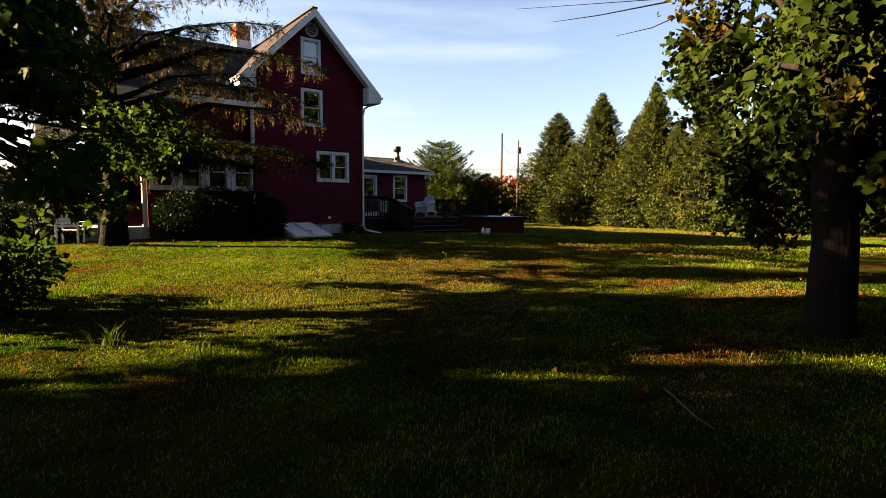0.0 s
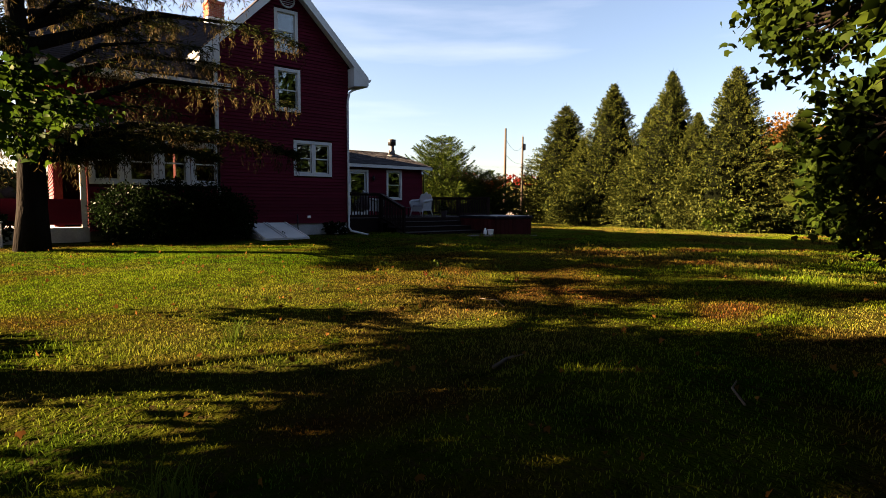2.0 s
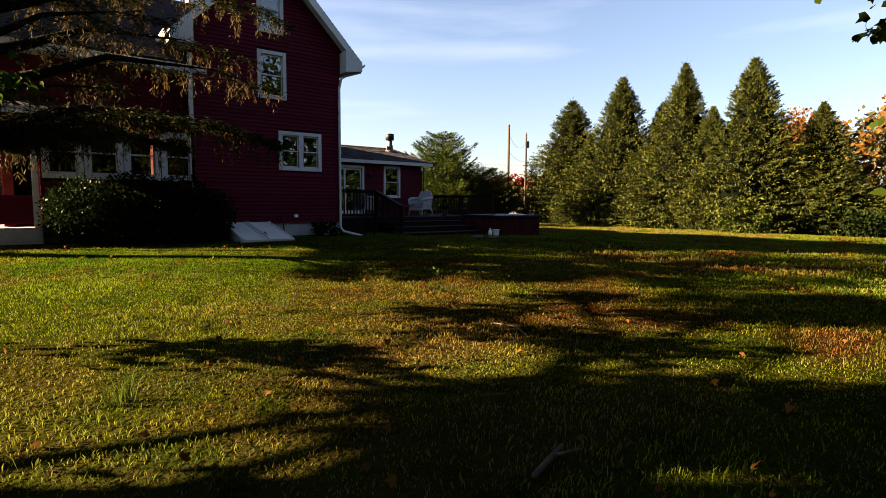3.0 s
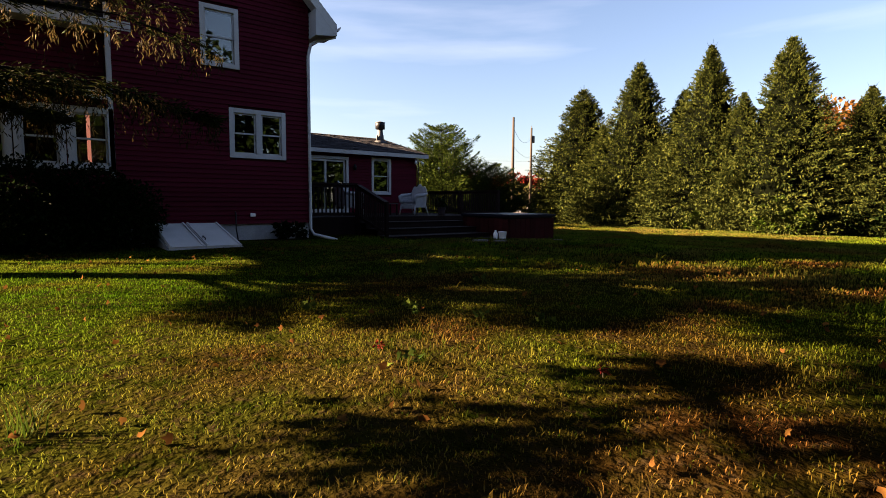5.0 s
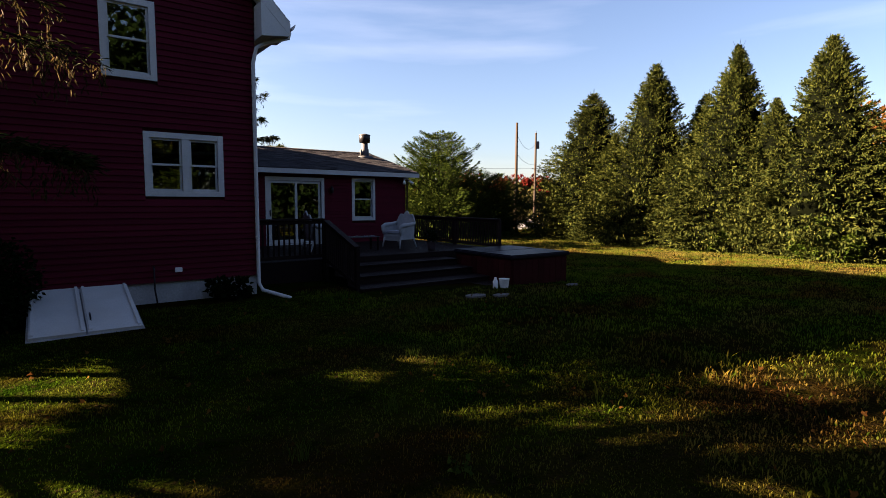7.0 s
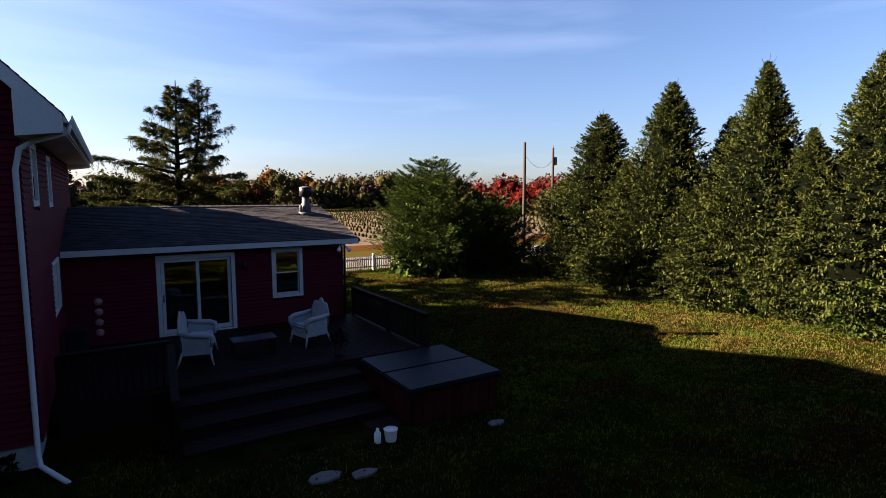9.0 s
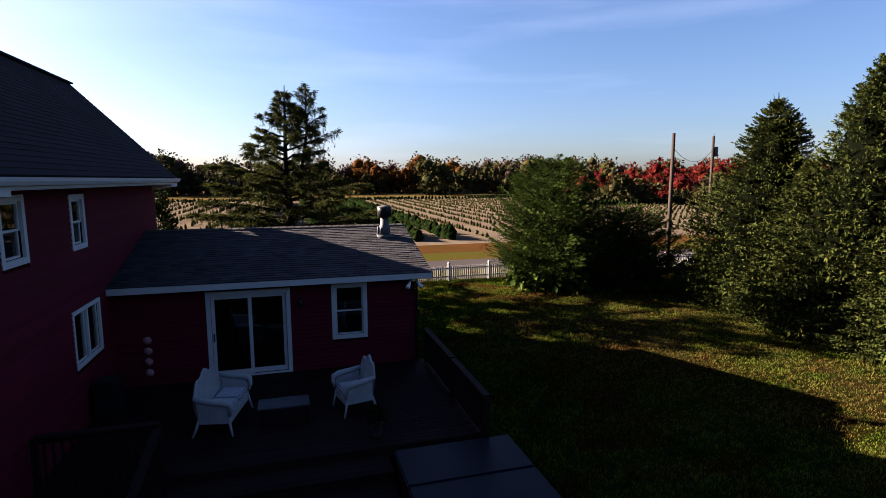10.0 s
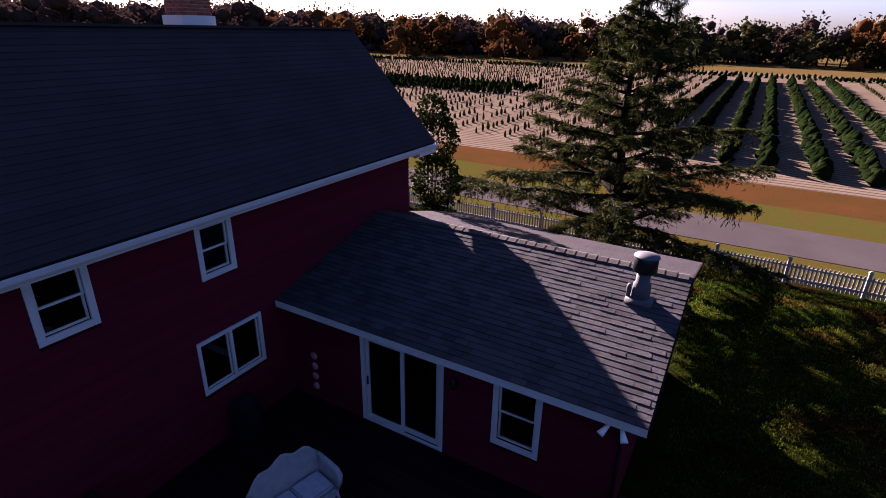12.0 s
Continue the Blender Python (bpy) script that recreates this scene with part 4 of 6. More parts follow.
def coursed(name, parent, eave_a, eave_b, ridge_b, ridge_a, step=0.14, thick=0.10, material=SHINGLE_MAIN):
    """A roof slope: a slab with a thin lapped strip for each course of shingles."""
    ea, eb, rb, ra = map(Vector, (eave_a, eave_b, ridge_b, ridge_a))
    n = (eb - ea).cross(ra - ea).normalized()
    n = n if n.z > 0 else -n
    g = Geo()
    slab(g, (ea, eb, rb, ra), thick)
    ob = part(name, g.mesh(name, material), parent)
    count = int((ra - ea).length / step)
    g = Geo()
    for i in range(count):
        f0, f1 = i / count, min((i + 1.15) / count, 1)
        a, b, c, d = ea.lerp(ra, f0), eb.lerp(rb, f0), eb.lerp(rb, f1), ea.lerp(ra, f1)
        g.hexa([a + n * 0.001, b + n * 0.001, c + n * 0.001, d + n * 0.001, a + n * 0.014, b + n * 0.014, c + n * 0.004, d + n * 0.004])
    tagged(part("shingle_course", g.mesh(name + " courses", material), ob), kind="stuff")
    return ob


coursed("roof", house, (9 + EAVE_DX, 19.75, EAVE_Z), (9 + EAVE_DX, 31.8, EAVE_Z), (9, 31.8, RIDGE_Z), (9, 19.75, RIDGE_Z))
coursed("roof", house, (9 - EAVE_DX, 31.8, EAVE_Z), (9 - EAVE_DX, 19.75, EAVE_Z), (9, 19.75, RIDGE_Z), (9, 31.8, RIDGE_Z))
coursed("main_roof", house, (2.0, 20.2, 5.02), (7.2, 20.2, 5.02), (8.6, 24.0, 7.92), (2.0, 24.0, 7.92))
coursed("main_roof", house, (7.2, 27.8, 5.02), (2.0, 27.8, 5.02), (2.0, 24.0, 7.92), (8.6, 24.0, 7.92))
g = Geo().beam((9, 19.75, RIDGE_Z + 0.02), (9, 31.8, RIDGE_Z + 0.02), 0.22, 0.05)
part("ridge_cap", g.mesh("ridge cap", SHINGLE_MAIN), house)
# white rakes, soffits, cornice returns, fascia
slope = Vector((EAVE_DX, 0, EAVE_Z - RIDGE_Z)).normalized()
for y0 in (19.73, 31.78):
    for s in (1, -1):
        g = Geo()
        a, b = Vector((9, y0, RIDGE_Z - 0.02)), Vector((9 + s * EAVE_DX, y0, EAVE_Z - 0.02))
        dn = Vector((0, 0, -0.30))
        g.hexa([a + dn, b + dn * 0.9, b + dn * 0.9 + Vector((0, 0.045, 0)), a + dn + Vector((0, 0.045, 0)), a, b, b + Vector((0, 0.045, 0)), a + Vector((0, 0.045, 0))])
        part("rake_board", g.mesh("rake board", WHITE), house, "broad white rake board")
        g = Geo()
        inner = 20.18 if y0 < 25 else 31.32
        lo, hi = sorted((y0 + 0.05, inner))
        d2 = Vector((0, 0, -0.16))
        p, q = Vector((9, lo, RIDGE_Z)) + d2, Vector((9 + s * EAVE_DX, lo, EAVE_Z)) + d2
        r = Vector((0, hi - lo, 0))
        g.hexa([p - Vector((0, 0, 0.02)), q - Vector((0, 0, 0.02)), q + r - Vector((0, 0, 0.02)), p + r - Vector((0, 0, 0.02)), p, q, q + r, p + r])
        part("soffit", g.mesh("soffit", WHITE), house)
        g = Geo()
        x0, x1 = sorted((9 + s * 2.33, 9 + s * (EAVE_DX - 0.02)))
        y_a, y_b = sorted((y0 + 0.005, inner + (0.35 if y0 < 25 else -0.35)))
        top = EAVE_Z - 0.16
        xi, xo = 9 + s * 2.33, 9 + s * (EAVE_DX - 0.01)
        zi = top + 0.46
        g.hexa([(xi, y_a, top - 0.22), (xo, y_a, top - 0.14), (xo, y_b, top - 0.14), (xi, y_b, top - 0.22), (xi, y_a, zi), (xo, y_a, top + 0.02), (xo, y_b, top + 0.02), (xi, y_b, zi)])
        part("cornice_return", g.mesh("cornice return", WHITE), house)
for s in (1, -1):
    g = Geo()
    xo = 9 + s * EAVE_DX
    g.box(min(xo, xo - s * 0.03), max(xo, xo - s * 0.03), 19.8, 31.75, EAVE_Z - 0.20, EAVE_Z - 0.08)
    g.box(min(9 + s * 2.31, xo - s * 0.03), max(9 + s * 2.31, xo - s * 0.03), 20.2, 31.3, EAVE_Z - 0.22, EAVE_Z - 0.20)
    part("fascia", g.mesh("fascia", WHITE), house)
    gut = Geo()
    prof = [(0.0, 0.0), (0.0, -0.10), (0.07, -0.11), (0.11, -0.05), (0.125, 0.01), (0.115, 0.01), (0.10, -0.045), (0.065, -0.098), (0.01, -0.09), (0.01, 0.0)]
    n = len(prof)
    v = [(xo + s * (0.005 + px), y, EAVE_Z - 0.04 + pz) for y in (19.75, 31.8) for px, pz in prof]
    gut.add(v, [(i, (i + 1) % n, n + (i + 1) % n, n + i) for i in range(n)] + [tuple(range(n)), tuple(range(n, 2 * n))])
    part("gutter", gut.mesh("gutter", WHITE), house, "white aluminium gutter")
g = Geo()
g.tube([(12.0, 19.95, 5.62), (11.98, 19.95, 5.50), (11.5, 20.08, 5.34), (11.33, 20.10, 5.22), (11.26, 20.12, 4.9), (11.26, 20.12, 2.5), (11.26, 20.12, 0.25), (11.30, 19.98, 0.10), (11.7, 19.4, -0.03)], 0.042, 8)
part("downspout", g.mesh("downspout", WHITE, True), house, "white downspout at the house corner")
for x, w, y in ((6.66, 0.10, 20.165), ):
    g = Geo().box(x - 0.06, x + w - 0.06, y, y + 0.14, 0.42, 5.3, 0.004)
    part("corner_board", g.mesh("corner board", WHITE), house)
g = Geo().box(2.0, 7.1, 20.17, 20.20, 4.76, 4.96).box(2.0, 6.6, 20.2, 20.75, 4.76, 4.79)
part("fascia", g.mesh("main fascia", WHITE), house)

# round louvred vent
g = Geo()
ring = [(9.04 + 0.25 * math.cos(a), 20.175, 8.03 + 0.25 * math.sin(a)) for a in np.linspace(0, 2 * math.pi, 25)]
g.tube(ring, 0.03, 6, False)
vent = part("gable_vent", g.mesh("vent ring", WHITE, True), house, "round white louvred vent")
for i in range(7):
    z = 8.03 - 0.20 + i * 0.066
    half = math.sqrt(max(0.25 ** 2 - (z - 8.03) ** 2, 0.001))
    g = Geo().hexa([(9.04 - half, 20.15, z - 0.03), (9.04 + half, 20.15, z - 0.03), (9.04 + half, 20.19, z), (9.04 - half, 20.19, z), (9.04 - half, 20.155, z - 0.02), (9.04 + half, 20.155, z - 0.02), (9.04 + half, 20.195, z + 0.012), (9.04 - half, 20.195, z + 0.012)])
    part("louvre", g.mesh("louvre", WHITE), vent)

# chimney
cx, cy = 8.40, 26.9
g = Geo().box(cx - 0.30, cx + 0.30, cy - 0.36, cy + 0.36, 7.6, 9.62)
chimney = part("chimney", g.mesh("chimney core", MORTAR), house, "red brick chimney with a whitewashed foot")
g = Geo().box(cx - 0.36, cx + 0.36, cy - 0.42, cy + 0.42, 7.7, 8.98, 0.01)
part("flashing", g.mesh("flashing", WHITE), chimney)
g = Geo().box(cx - 0.36, cx + 0.36, cy - 0.42, cy + 0.42, 9.55, 9.68, 0.01)
part("crown_course", g.mesh("crown course", BRICK), chimney)
g = Geo().tube([(cx, cy, 9.68), (cx, cy, 9.86)], 0.13, 12).tube([(cx, cy, 9.86), (cx, cy, 9.92)], [0.22, 0.05], 12)
part("flue_cap", g.mesh("flue cap", DARKMETAL, True), chimney)
brick_x, brick_y = Geo().box(-0.093, 0.093, -0.012, 0.012, -0.030, 0.030, 0.004).mesh("brick", BRICK), Geo().box(-0.012, 0.012, -0.093, 0.093, -0.030, 0.030, 0.004).mesh("brick side", BRICK)
for i in range(8):
    z = 9.02 + i * 0.072
    off = 0.1 * (i % 2)
    for j in range(3):
        for dy in (-0.362, 0.362):
            b = part("brick", brick_x, chimney)
            b.matrix_basis = Matrix.Translation((cx - 0.25 + j * 0.2 + off, cy + dy, z))
    for j in range(4):
        for dx in (-0.302, 0.302):
            b = part("brick", brick_y, chimney)
            b.matrix_basis = Matrix.Translation((cx + dx, cy - 0.32 + j * 0.2 + off * 0.7, z))

# sunroom with a row of cased windows, and the open porch beside it
wins = [(3.14 + k * 0.895, 3.14 + k * 0.895 + 0.875, 1.66, 3.02) for k in range(4)]
sun_wall = wall("sunroom_wall", "x", 20.2, -1, 3.1, 6.64, 0.3, 3.25, wins)
for wv in wins:
    sash_window(house, "x", 20.2, -1, *wv, trim=0.13, sill=False)
wall("sunroom_end_wall", "y", 3.1, -1, 20.4, 20.95, 0.3, 3.25, [])
g = Geo().hexa([(0.2, 19.85, 3.25), (6.64, 19.85, 3.25), (6.64, 20.75, 3.42), (0.2, 20.75, 3.42), (0.2, 19.85, 3.33), (6.64, 19.85, 3.33), (6.64, 20.75, 3.62), (0.2, 20.75, 3.62)])
g.box(0.2, 2.36, 20.75, 23.2, 3.42, 3.6)
part("porch_roof", g.mesh("porch roof", SHINGLE_MAIN), house)
g = Geo().box(0.2, 6.64, 19.82, 19.85, 3.16, 3.34, 0.004)
part("fascia", g.mesh("porch fascia", WHITE), house)
porch = part("porch_floor", Geo().box(0.3, 3.1, 20.2, 23.1, -0.1, 0.42).mesh("porch floor", FOUND), house)
for x, y in ((0.4, 20.28), (1.7, 20.28), (3.0, 20.28), (0.4, 23.0), (1.7, 23.0)):
    part("porch_post", Geo().box(x - 0.07, x + 0.07, y - 0.07, y + 0.07, 0.42, 3.26, 0.01).mesh("porch post", WHITE), house)
for x0, x1 in ((0.47, 1.63), (1.77, 2.93)):
    g = Geo().box(x0, x1, 20.24, 20.32, 1.12, 1.22, 0.005).box(x0, x1, 20.25, 20.31, 0.5, 1.12)
    part("porch_panel", g.mesh("porch panel", SIDING), house)

# cellar bulkhead
bulk = thing("cellar_door", (8.05, 19.0, 0), "sloping white metal cellar doors against the foundation", "cellar door")
for x0, x1 in ((7.33, 8.02), (8.04, 8.76)):
    g = Geo().hexa([(x0, 17.98, 0.02), (x1, 17.98, 0.02), (x1, 19.95, 0.42), (x0, 19.95, 0.42), (x0, 17.96, 0.07), (x1, 17.96, 0.07), (x1, 19.95, 0.47), (x0, 19.95, 0.47)])
    leaf = part("leaf", g.mesh("bulkhead leaf", WHITE), bulk)
    g = Geo()
    for x in (x0 + 0.02, x1 - 0.06):
        g.hexa([(x, 18.0, 0.077), (x + 0.04, 18.0, 0.077), (x + 0.04, 19.94, 0.471), (x, 19.94, 0.471), (x, 18.0, 0.10), (x + 0.04, 18.0, 0.10), (x + 0.04, 19.94, 0.494), (x, 19.94, 0.494)])
    part("seam", g.mesh("seam", WHITE), leaf)
g = Geo().tube([(8.10, 18.35, 0.16), (8.10, 18.33, 0.21), (8.10, 18.53, 0.25), (8.10, 18.55, 0.20)], 0.012, 6)
part("handle", g.mesh("bulkhead handle", DARKMETAL, True), bulk)
g = Geo().hexa([(7.30, 17.95, -0.1), (8.79, 17.95, -0.1), (8.79, 20.18, -0.1), (7.30, 20.18, -0.1), (7.30, 17.95, 0.015), (8.79, 17.95, 0.015), (8.79, 20.18, 0.41), (7.30, 20.18, 0.41)])
part("curb", g.mesh("bulkhead curb", FOUND), bulk)
box = part("outlet", Geo().box(9.63, 9.76, 20.13, 20.19, 0.60, 0.69, 0.008).mesh("outlet", PLASTIC), house, "small white outlet cover")
part("spigot_pipe", Geo().tube([(9.25, 20.16, 0.74), (9.25, 20.10, 0.70), (9.25, 20.10, 0.30), (9.28, 20.06, 0.02)], 0.018, 6).mesh("pipe", DARKMETAL, True), house)

# ---- annex ----
A_EAVE, A_RIDGE_Y, A_RIDGE_Z = 3.11, 29.75, 4.12
sd, aw2 = (13.45, 15.54, 0.50, 2.83), (16.62, 17.59, 1.31, 2.88)
annex = wall("annex_front_wall", "x", 26.2, -1, 11.32, 18.95, 0.4, 2.98, [sd, aw2])
wall("annex_end_wall", "y", 18.95, 1, 26.22, 33.3, 0.2, 2.98 + 0.9, [], peak=(29.75, 4.02, 0.27))
wall("annex_rear_wall", "x", 33.3, 1, 11.32, 18.95, 0.2, 2.98, [])
sash_window(house, "x", 26.2, -1, *aw2)
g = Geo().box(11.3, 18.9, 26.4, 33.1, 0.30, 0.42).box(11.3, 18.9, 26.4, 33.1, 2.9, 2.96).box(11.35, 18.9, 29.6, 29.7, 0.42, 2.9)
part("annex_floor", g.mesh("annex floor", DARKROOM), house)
part("foundation", Geo().box(11.32, 18.9, 26.24, 33.26, -0.7, 0.39).mesh("annex foundation", FOUND), house)
# sliding door
g = Geo()
for a, b, c, d in ((13.45, 13.56, 0.56, 2.83), (15.43, 15.54, 0.56, 2.83), (13.56, 15.43, 2.71, 2.83), (13.45, 15.54, 0.50, 0.56)):
    g.box(a, b, 26.165, 26.22, c, d, 0.004)
door = part("sliding_door", g.mesh("door casing", WHITE), house, "white sliding glass door")
for a, b, y in ((13.57, 14.56, 26.20), (14.46, 15.42, 26.235)):
    g = Geo()
    for c in ((a, a + 0.085, 0.57, 2.70), (b - 0.085, b, 0.57, 2.70), (a + 0.085, b - 0.085, 2.62, 2.70), (a + 0.085, b - 0.085, 0.57, 0.70)):
        g.box(c[0], c[1], y, y + 0.03, c[2], c[3], 0.003)
    leaf = part("door_leaf", g.mesh("door leaf", WHITE), door)
    p = part("pane", Geo().box(a + 0.085, b - 0.085, y + 0.012, y + 0.018, 0.70, 2.62).mesh("door pane", GLASS), door)
    p.visible_shadow = False
part("door_handle", Geo().box(13.60, 13.63, 26.165, 26.20, 1.50, 1.72, 0.006).mesh("door handle", DARKMETAL), door)
# wall lamp, four plaques, flood lamps, corner board
part("wall_lamp", Geo().tube([(15.80, 26.10, 2.30), (15.80, 26.10, 2.42), (15.80, 26.10, 2.55)], [0.05, 0.08, 0.03], 8).box(15.77, 15.83, 26.12, 26.19, 2.40, 2.50).mesh("wall lamp", DARKMETAL, True), house, "small black wall lantern")
for k in range(4):
    z = 0.85 + k * 0.28
    g = Geo().tube([(12.05, 26.175, z), (12.05, 26.155, z), (12.05, 26.13, z)], [0.11, 0.09, 0.02], 10)
    tagged(new("wall_plaque", g.mesh("plaque", surface("plaque glaze", (0.42, 0.22, 0.22), (0.25, 0.12, 0.14), 12, 60, 0.4) if k == 0 else bpy.data.materials["plaque glaze"], True)), "small round pinkish plaque on the annex wall", "plaque", "wall plaques")
flood = thing("flood_lamp", (18.9, 26.0, 2.85), "pair of small white flood lamps under the eave", "flood lamp")
part("mount", Geo().box(18.82, 18.94, 25.98, 26.16, 2.86, 2.93, 0.01).mesh("mount", PLASTIC), flood)
for dx in (-0.09, 0.09):
    part("lamp_head", Geo().tube([(18.88 + dx, 26.02, 2.86), (18.88 + dx * 1.6, 25.93, 2.78), (18.88 + dx * 2.2, 25.84, 2.71)], [0.025, 0.045, 0.065], 10).mesh("lamp head", PLASTIC, True), flood)
part("annex_downspout", Geo().tube([(18.99, 26.12, 2.9), (18.99, 26.14, 1.5), (18.99, 26.14, -0.2)], 0.035, 6).mesh("annex downspout", RAILWOOD, True), house)
# annex roof: slabs, fascia, single shingles
AX0, AX1 = 11.33, 19.38
g = Geo()
slab(g, ((AX0, 25.88, A_EAVE), (AX1, 25.88, A_EAVE), (AX1, A_RIDGE_Y, A_RIDGE_Z), (AX0, A_RIDGE_Y, A_RIDGE_Z)), 0.10)
roof_front = part("annex_roof", g.mesh("annex roof", SHINGLE_MAIN), house, "low roof of grey asphalt shingles")
g = Geo()
slab(g, ((AX0, 33.38, A_EAVE), (AX1, 33.38, A_EAVE), (AX1, A_RIDGE_Y, A_RIDGE_Z), (AX0, A_RIDGE_Y, A_RIDGE_Z)), 0.10)
rear = part("annex_roof", g.mesh("annex rear roof", SHINGLE_MAIN), house)
g = Geo().box(AX0, AX1, 25.85, 25.878, A_EAVE - 0.17, A_EAVE - 0.01, 0.004).box(AX0, AX1 - 0.05, 25.878, 26.19, A_EAVE - 0.14, A_EAVE - 0.12)
part("fascia", g.mesh("annex fascia", WHITE), house)
for y0, y1 in ((25.87, A_RIDGE_Y), (33.39, A_RIDGE_Y)):
    g = Geo().hexa([(AX1, min(y0, y1), (A_EAVE if y0 < y1 else A_RIDGE_Z) - 0.16), (AX1 + 0.025, min(y0, y1), (A_EAVE if y0 < y1 else A_RIDGE_Z) - 0.16), (AX1 + 0.025, max(y0, y1), (A_RIDGE_Z if y0 < y1 else A_EAVE) - 0.16), (AX1, max(y0, y1), (A_RIDGE_Z if y0 < y1 else A_EAVE) - 0.16),
                    (AX1, min(y0, y1), (A_EAVE if y0 < y1 else A_RIDGE_Z) - 0.005), (AX1 + 0.025, min(y0, y1), (A_EAVE if y0 < y1 else A_RIDGE_Z) - 0.005), (AX1 + 0.025, max(y0, y1), (A_RIDGE_Z if y0 < y1 else A_EAVE) - 0.005), (AX1, max(y0, y1), (A_RIDGE_Z if y0 < y1 else A_EAVE) - 0.005)])
    part("rake_board", g.mesh("annex rake", RAILWOOD), house)
pitch_len = math.hypot(A_RIDGE_Y - 25.88, A_RIDGE_Z - A_EAVE)
pitch_dir = Vector((0, (A_RIDGE_Y - 25.88) / pitch_len, (A_RIDGE_Z - A_EAVE) / pitch_len))
up = Vector((0, -pitch_dir.z, pitch_dir.y))
tab = [Geo().hexa([(0, -0.02, 0.003), (w, -0.02, 0.003), (w, 0.165, 0.002), (0, 0.165, 0.002), (0, -0.02, h), (w, -0.02, h), (w, 0.165, 0.006), (0, 0.165, 0.006)]).mesh("shingle", SHINGLE) for w, h in ((0.298, 0.020), (0.292, 0.026), (0.300, 0.017))]
tilt = Matrix.Rotation(math.atan2(pitch_dir.z, pitch_dir.y), 4, "X")
rest = Geo()
made = 0
courses = int(pitch_len / 0.148)
srng = random.Random(4)
for i in range(courses):
    base = Vector((0, 25.86, A_EAVE + 0.004)) + pitch_dir * (i * pitch_len / courses)
    x = AX0 - 0.15 * (i % 2) - srng.uniform(0, 0.08)
    while x < AX1 - 0.02:
        m = Matrix.Translation(base + Vector((x, 0, 0))) @ tilt
        me = srng.choice(tab)
        if x > 15.6 and x + 0.3 < AX1 and made < 300:
            ob = part("shingle", me, roof_front)
            ob.matrix_basis = m
            made += 1
        else:
            a, b = max(x, AX0), min(x + 0.296, AX1)
            hgt = srng.choice((0.017, 0.02, 0.025))
            if b > a:
                q = [(a - x, -0.02, 0.003), (b - x, -0.02, 0.003), (b - x, 0.165, 0.002), (a - x, 0.165, 0.002), (a - x, -0.02, hgt), (b - x, -0.02, hgt), (b - x, 0.165, 0.006), (a - x, 0.165, 0.006)]
                rest.hexa([m @ Vector(c) for c in q])
        x += 0.302
SHINGLE_REST = surface("roof shingle field", (0.0476, 0.0462, 0.0503), (0.0306, 0.0299, 0.034), 2, 90, 0.85, bump=0.5, vary="island", amount=0.5)
tagged(part("shingle_rest", rest.mesh("shingle rest", SHINGLE_REST), roof_front), kind="stuff")
cap = Geo().hexa([(-0.15, -0.15, -0.03), (0.15, -0.15, -0.03), (0.15, 0, 0.012), (-0.15, 0, 0.012), (-0.15, -0.15, -0.005), (0.15, -0.15, -0.005), (0.15, 0, 0.035), (-0.15, 0, 0.035)]).hexa([(-0.15, 0, 0.012), (0.15, 0, 0.012), (0.15, 0.15, -0.03), (-0.15, 0.15, -0.03), (-0.15, 0, 0.035), (0.15, 0, 0.035), (0.15, 0.15, -0.005), (-0.15, 0.15, -0.005)])
# lighter copy of the roof shingle, painting the sun on the ridge caps
CAPMAT = surface("sunlit cap shingle", (0.06, 0.057, 0.054), (0.045, 0.042, 0.0408), 4, 90, 0.85, bump=0.4, vary="piece", amount=0.4)
cap_mesh = cap.mesh("cap shingle", CAPMAT)
for i in range(int((AX1 - AX0) / 0.24)):
    ob = part("cap_shingle", cap_mesh, roof_front)
    ob.matrix_basis = pose(AX0 + 0.16 + i * 0.24, A_RIDGE_Y, A_RIDGE_Z + 0.015, 0, -2.5, 0)
# flue on the annex roof
fz = A_EAVE + (28.75 - 25.88) / (A_RIDGE_Y - 25.88) * (A_RIDGE_Z - A_EAVE)
flue = part("roof_flue", Geo().box(18.30, 18.82, 28.5, 29.0, fz - 0.10, fz + 0.06, 0.01).tube([(18.34, 28.66, fz), (18.34, 28.66, fz + 0.26), (18.34, 28.66, fz + 0.33)], [0.045, 0.05, 0.03], 10).tube([(18.56, 28.75, fz - 0.1), (18.56, 28.75, fz + 0.34), (18.56, 28.75, fz + 0.38), (18.56, 28.75, fz + 0.70)], [0.19, 0.17, 0.14, 0.13], 16).mesh("flue", METAL, True), house, "metal flue with a dark cowl")
part("cowl", Geo().tube([(18.56, 28.75, fz + 0.62), (18.56, 28.75, fz + 0.63), (18.56, 28.75, fz + 0.92), (18.56, 28.75, fz + 0.93)], [0.13, 0.23, 0.23, 0.22], 18).mesh("cowl", DARKMETAL, True), flue)
part("cap", Geo().tube([(18.56, 28.75, fz + 0.93), (18.56, 28.75, fz + 0.95), (18.56, 28.75, fz + 1.0)], [0.25, 0.24, 0.05], 18).mesh("flue cap top", METAL, True), flue)

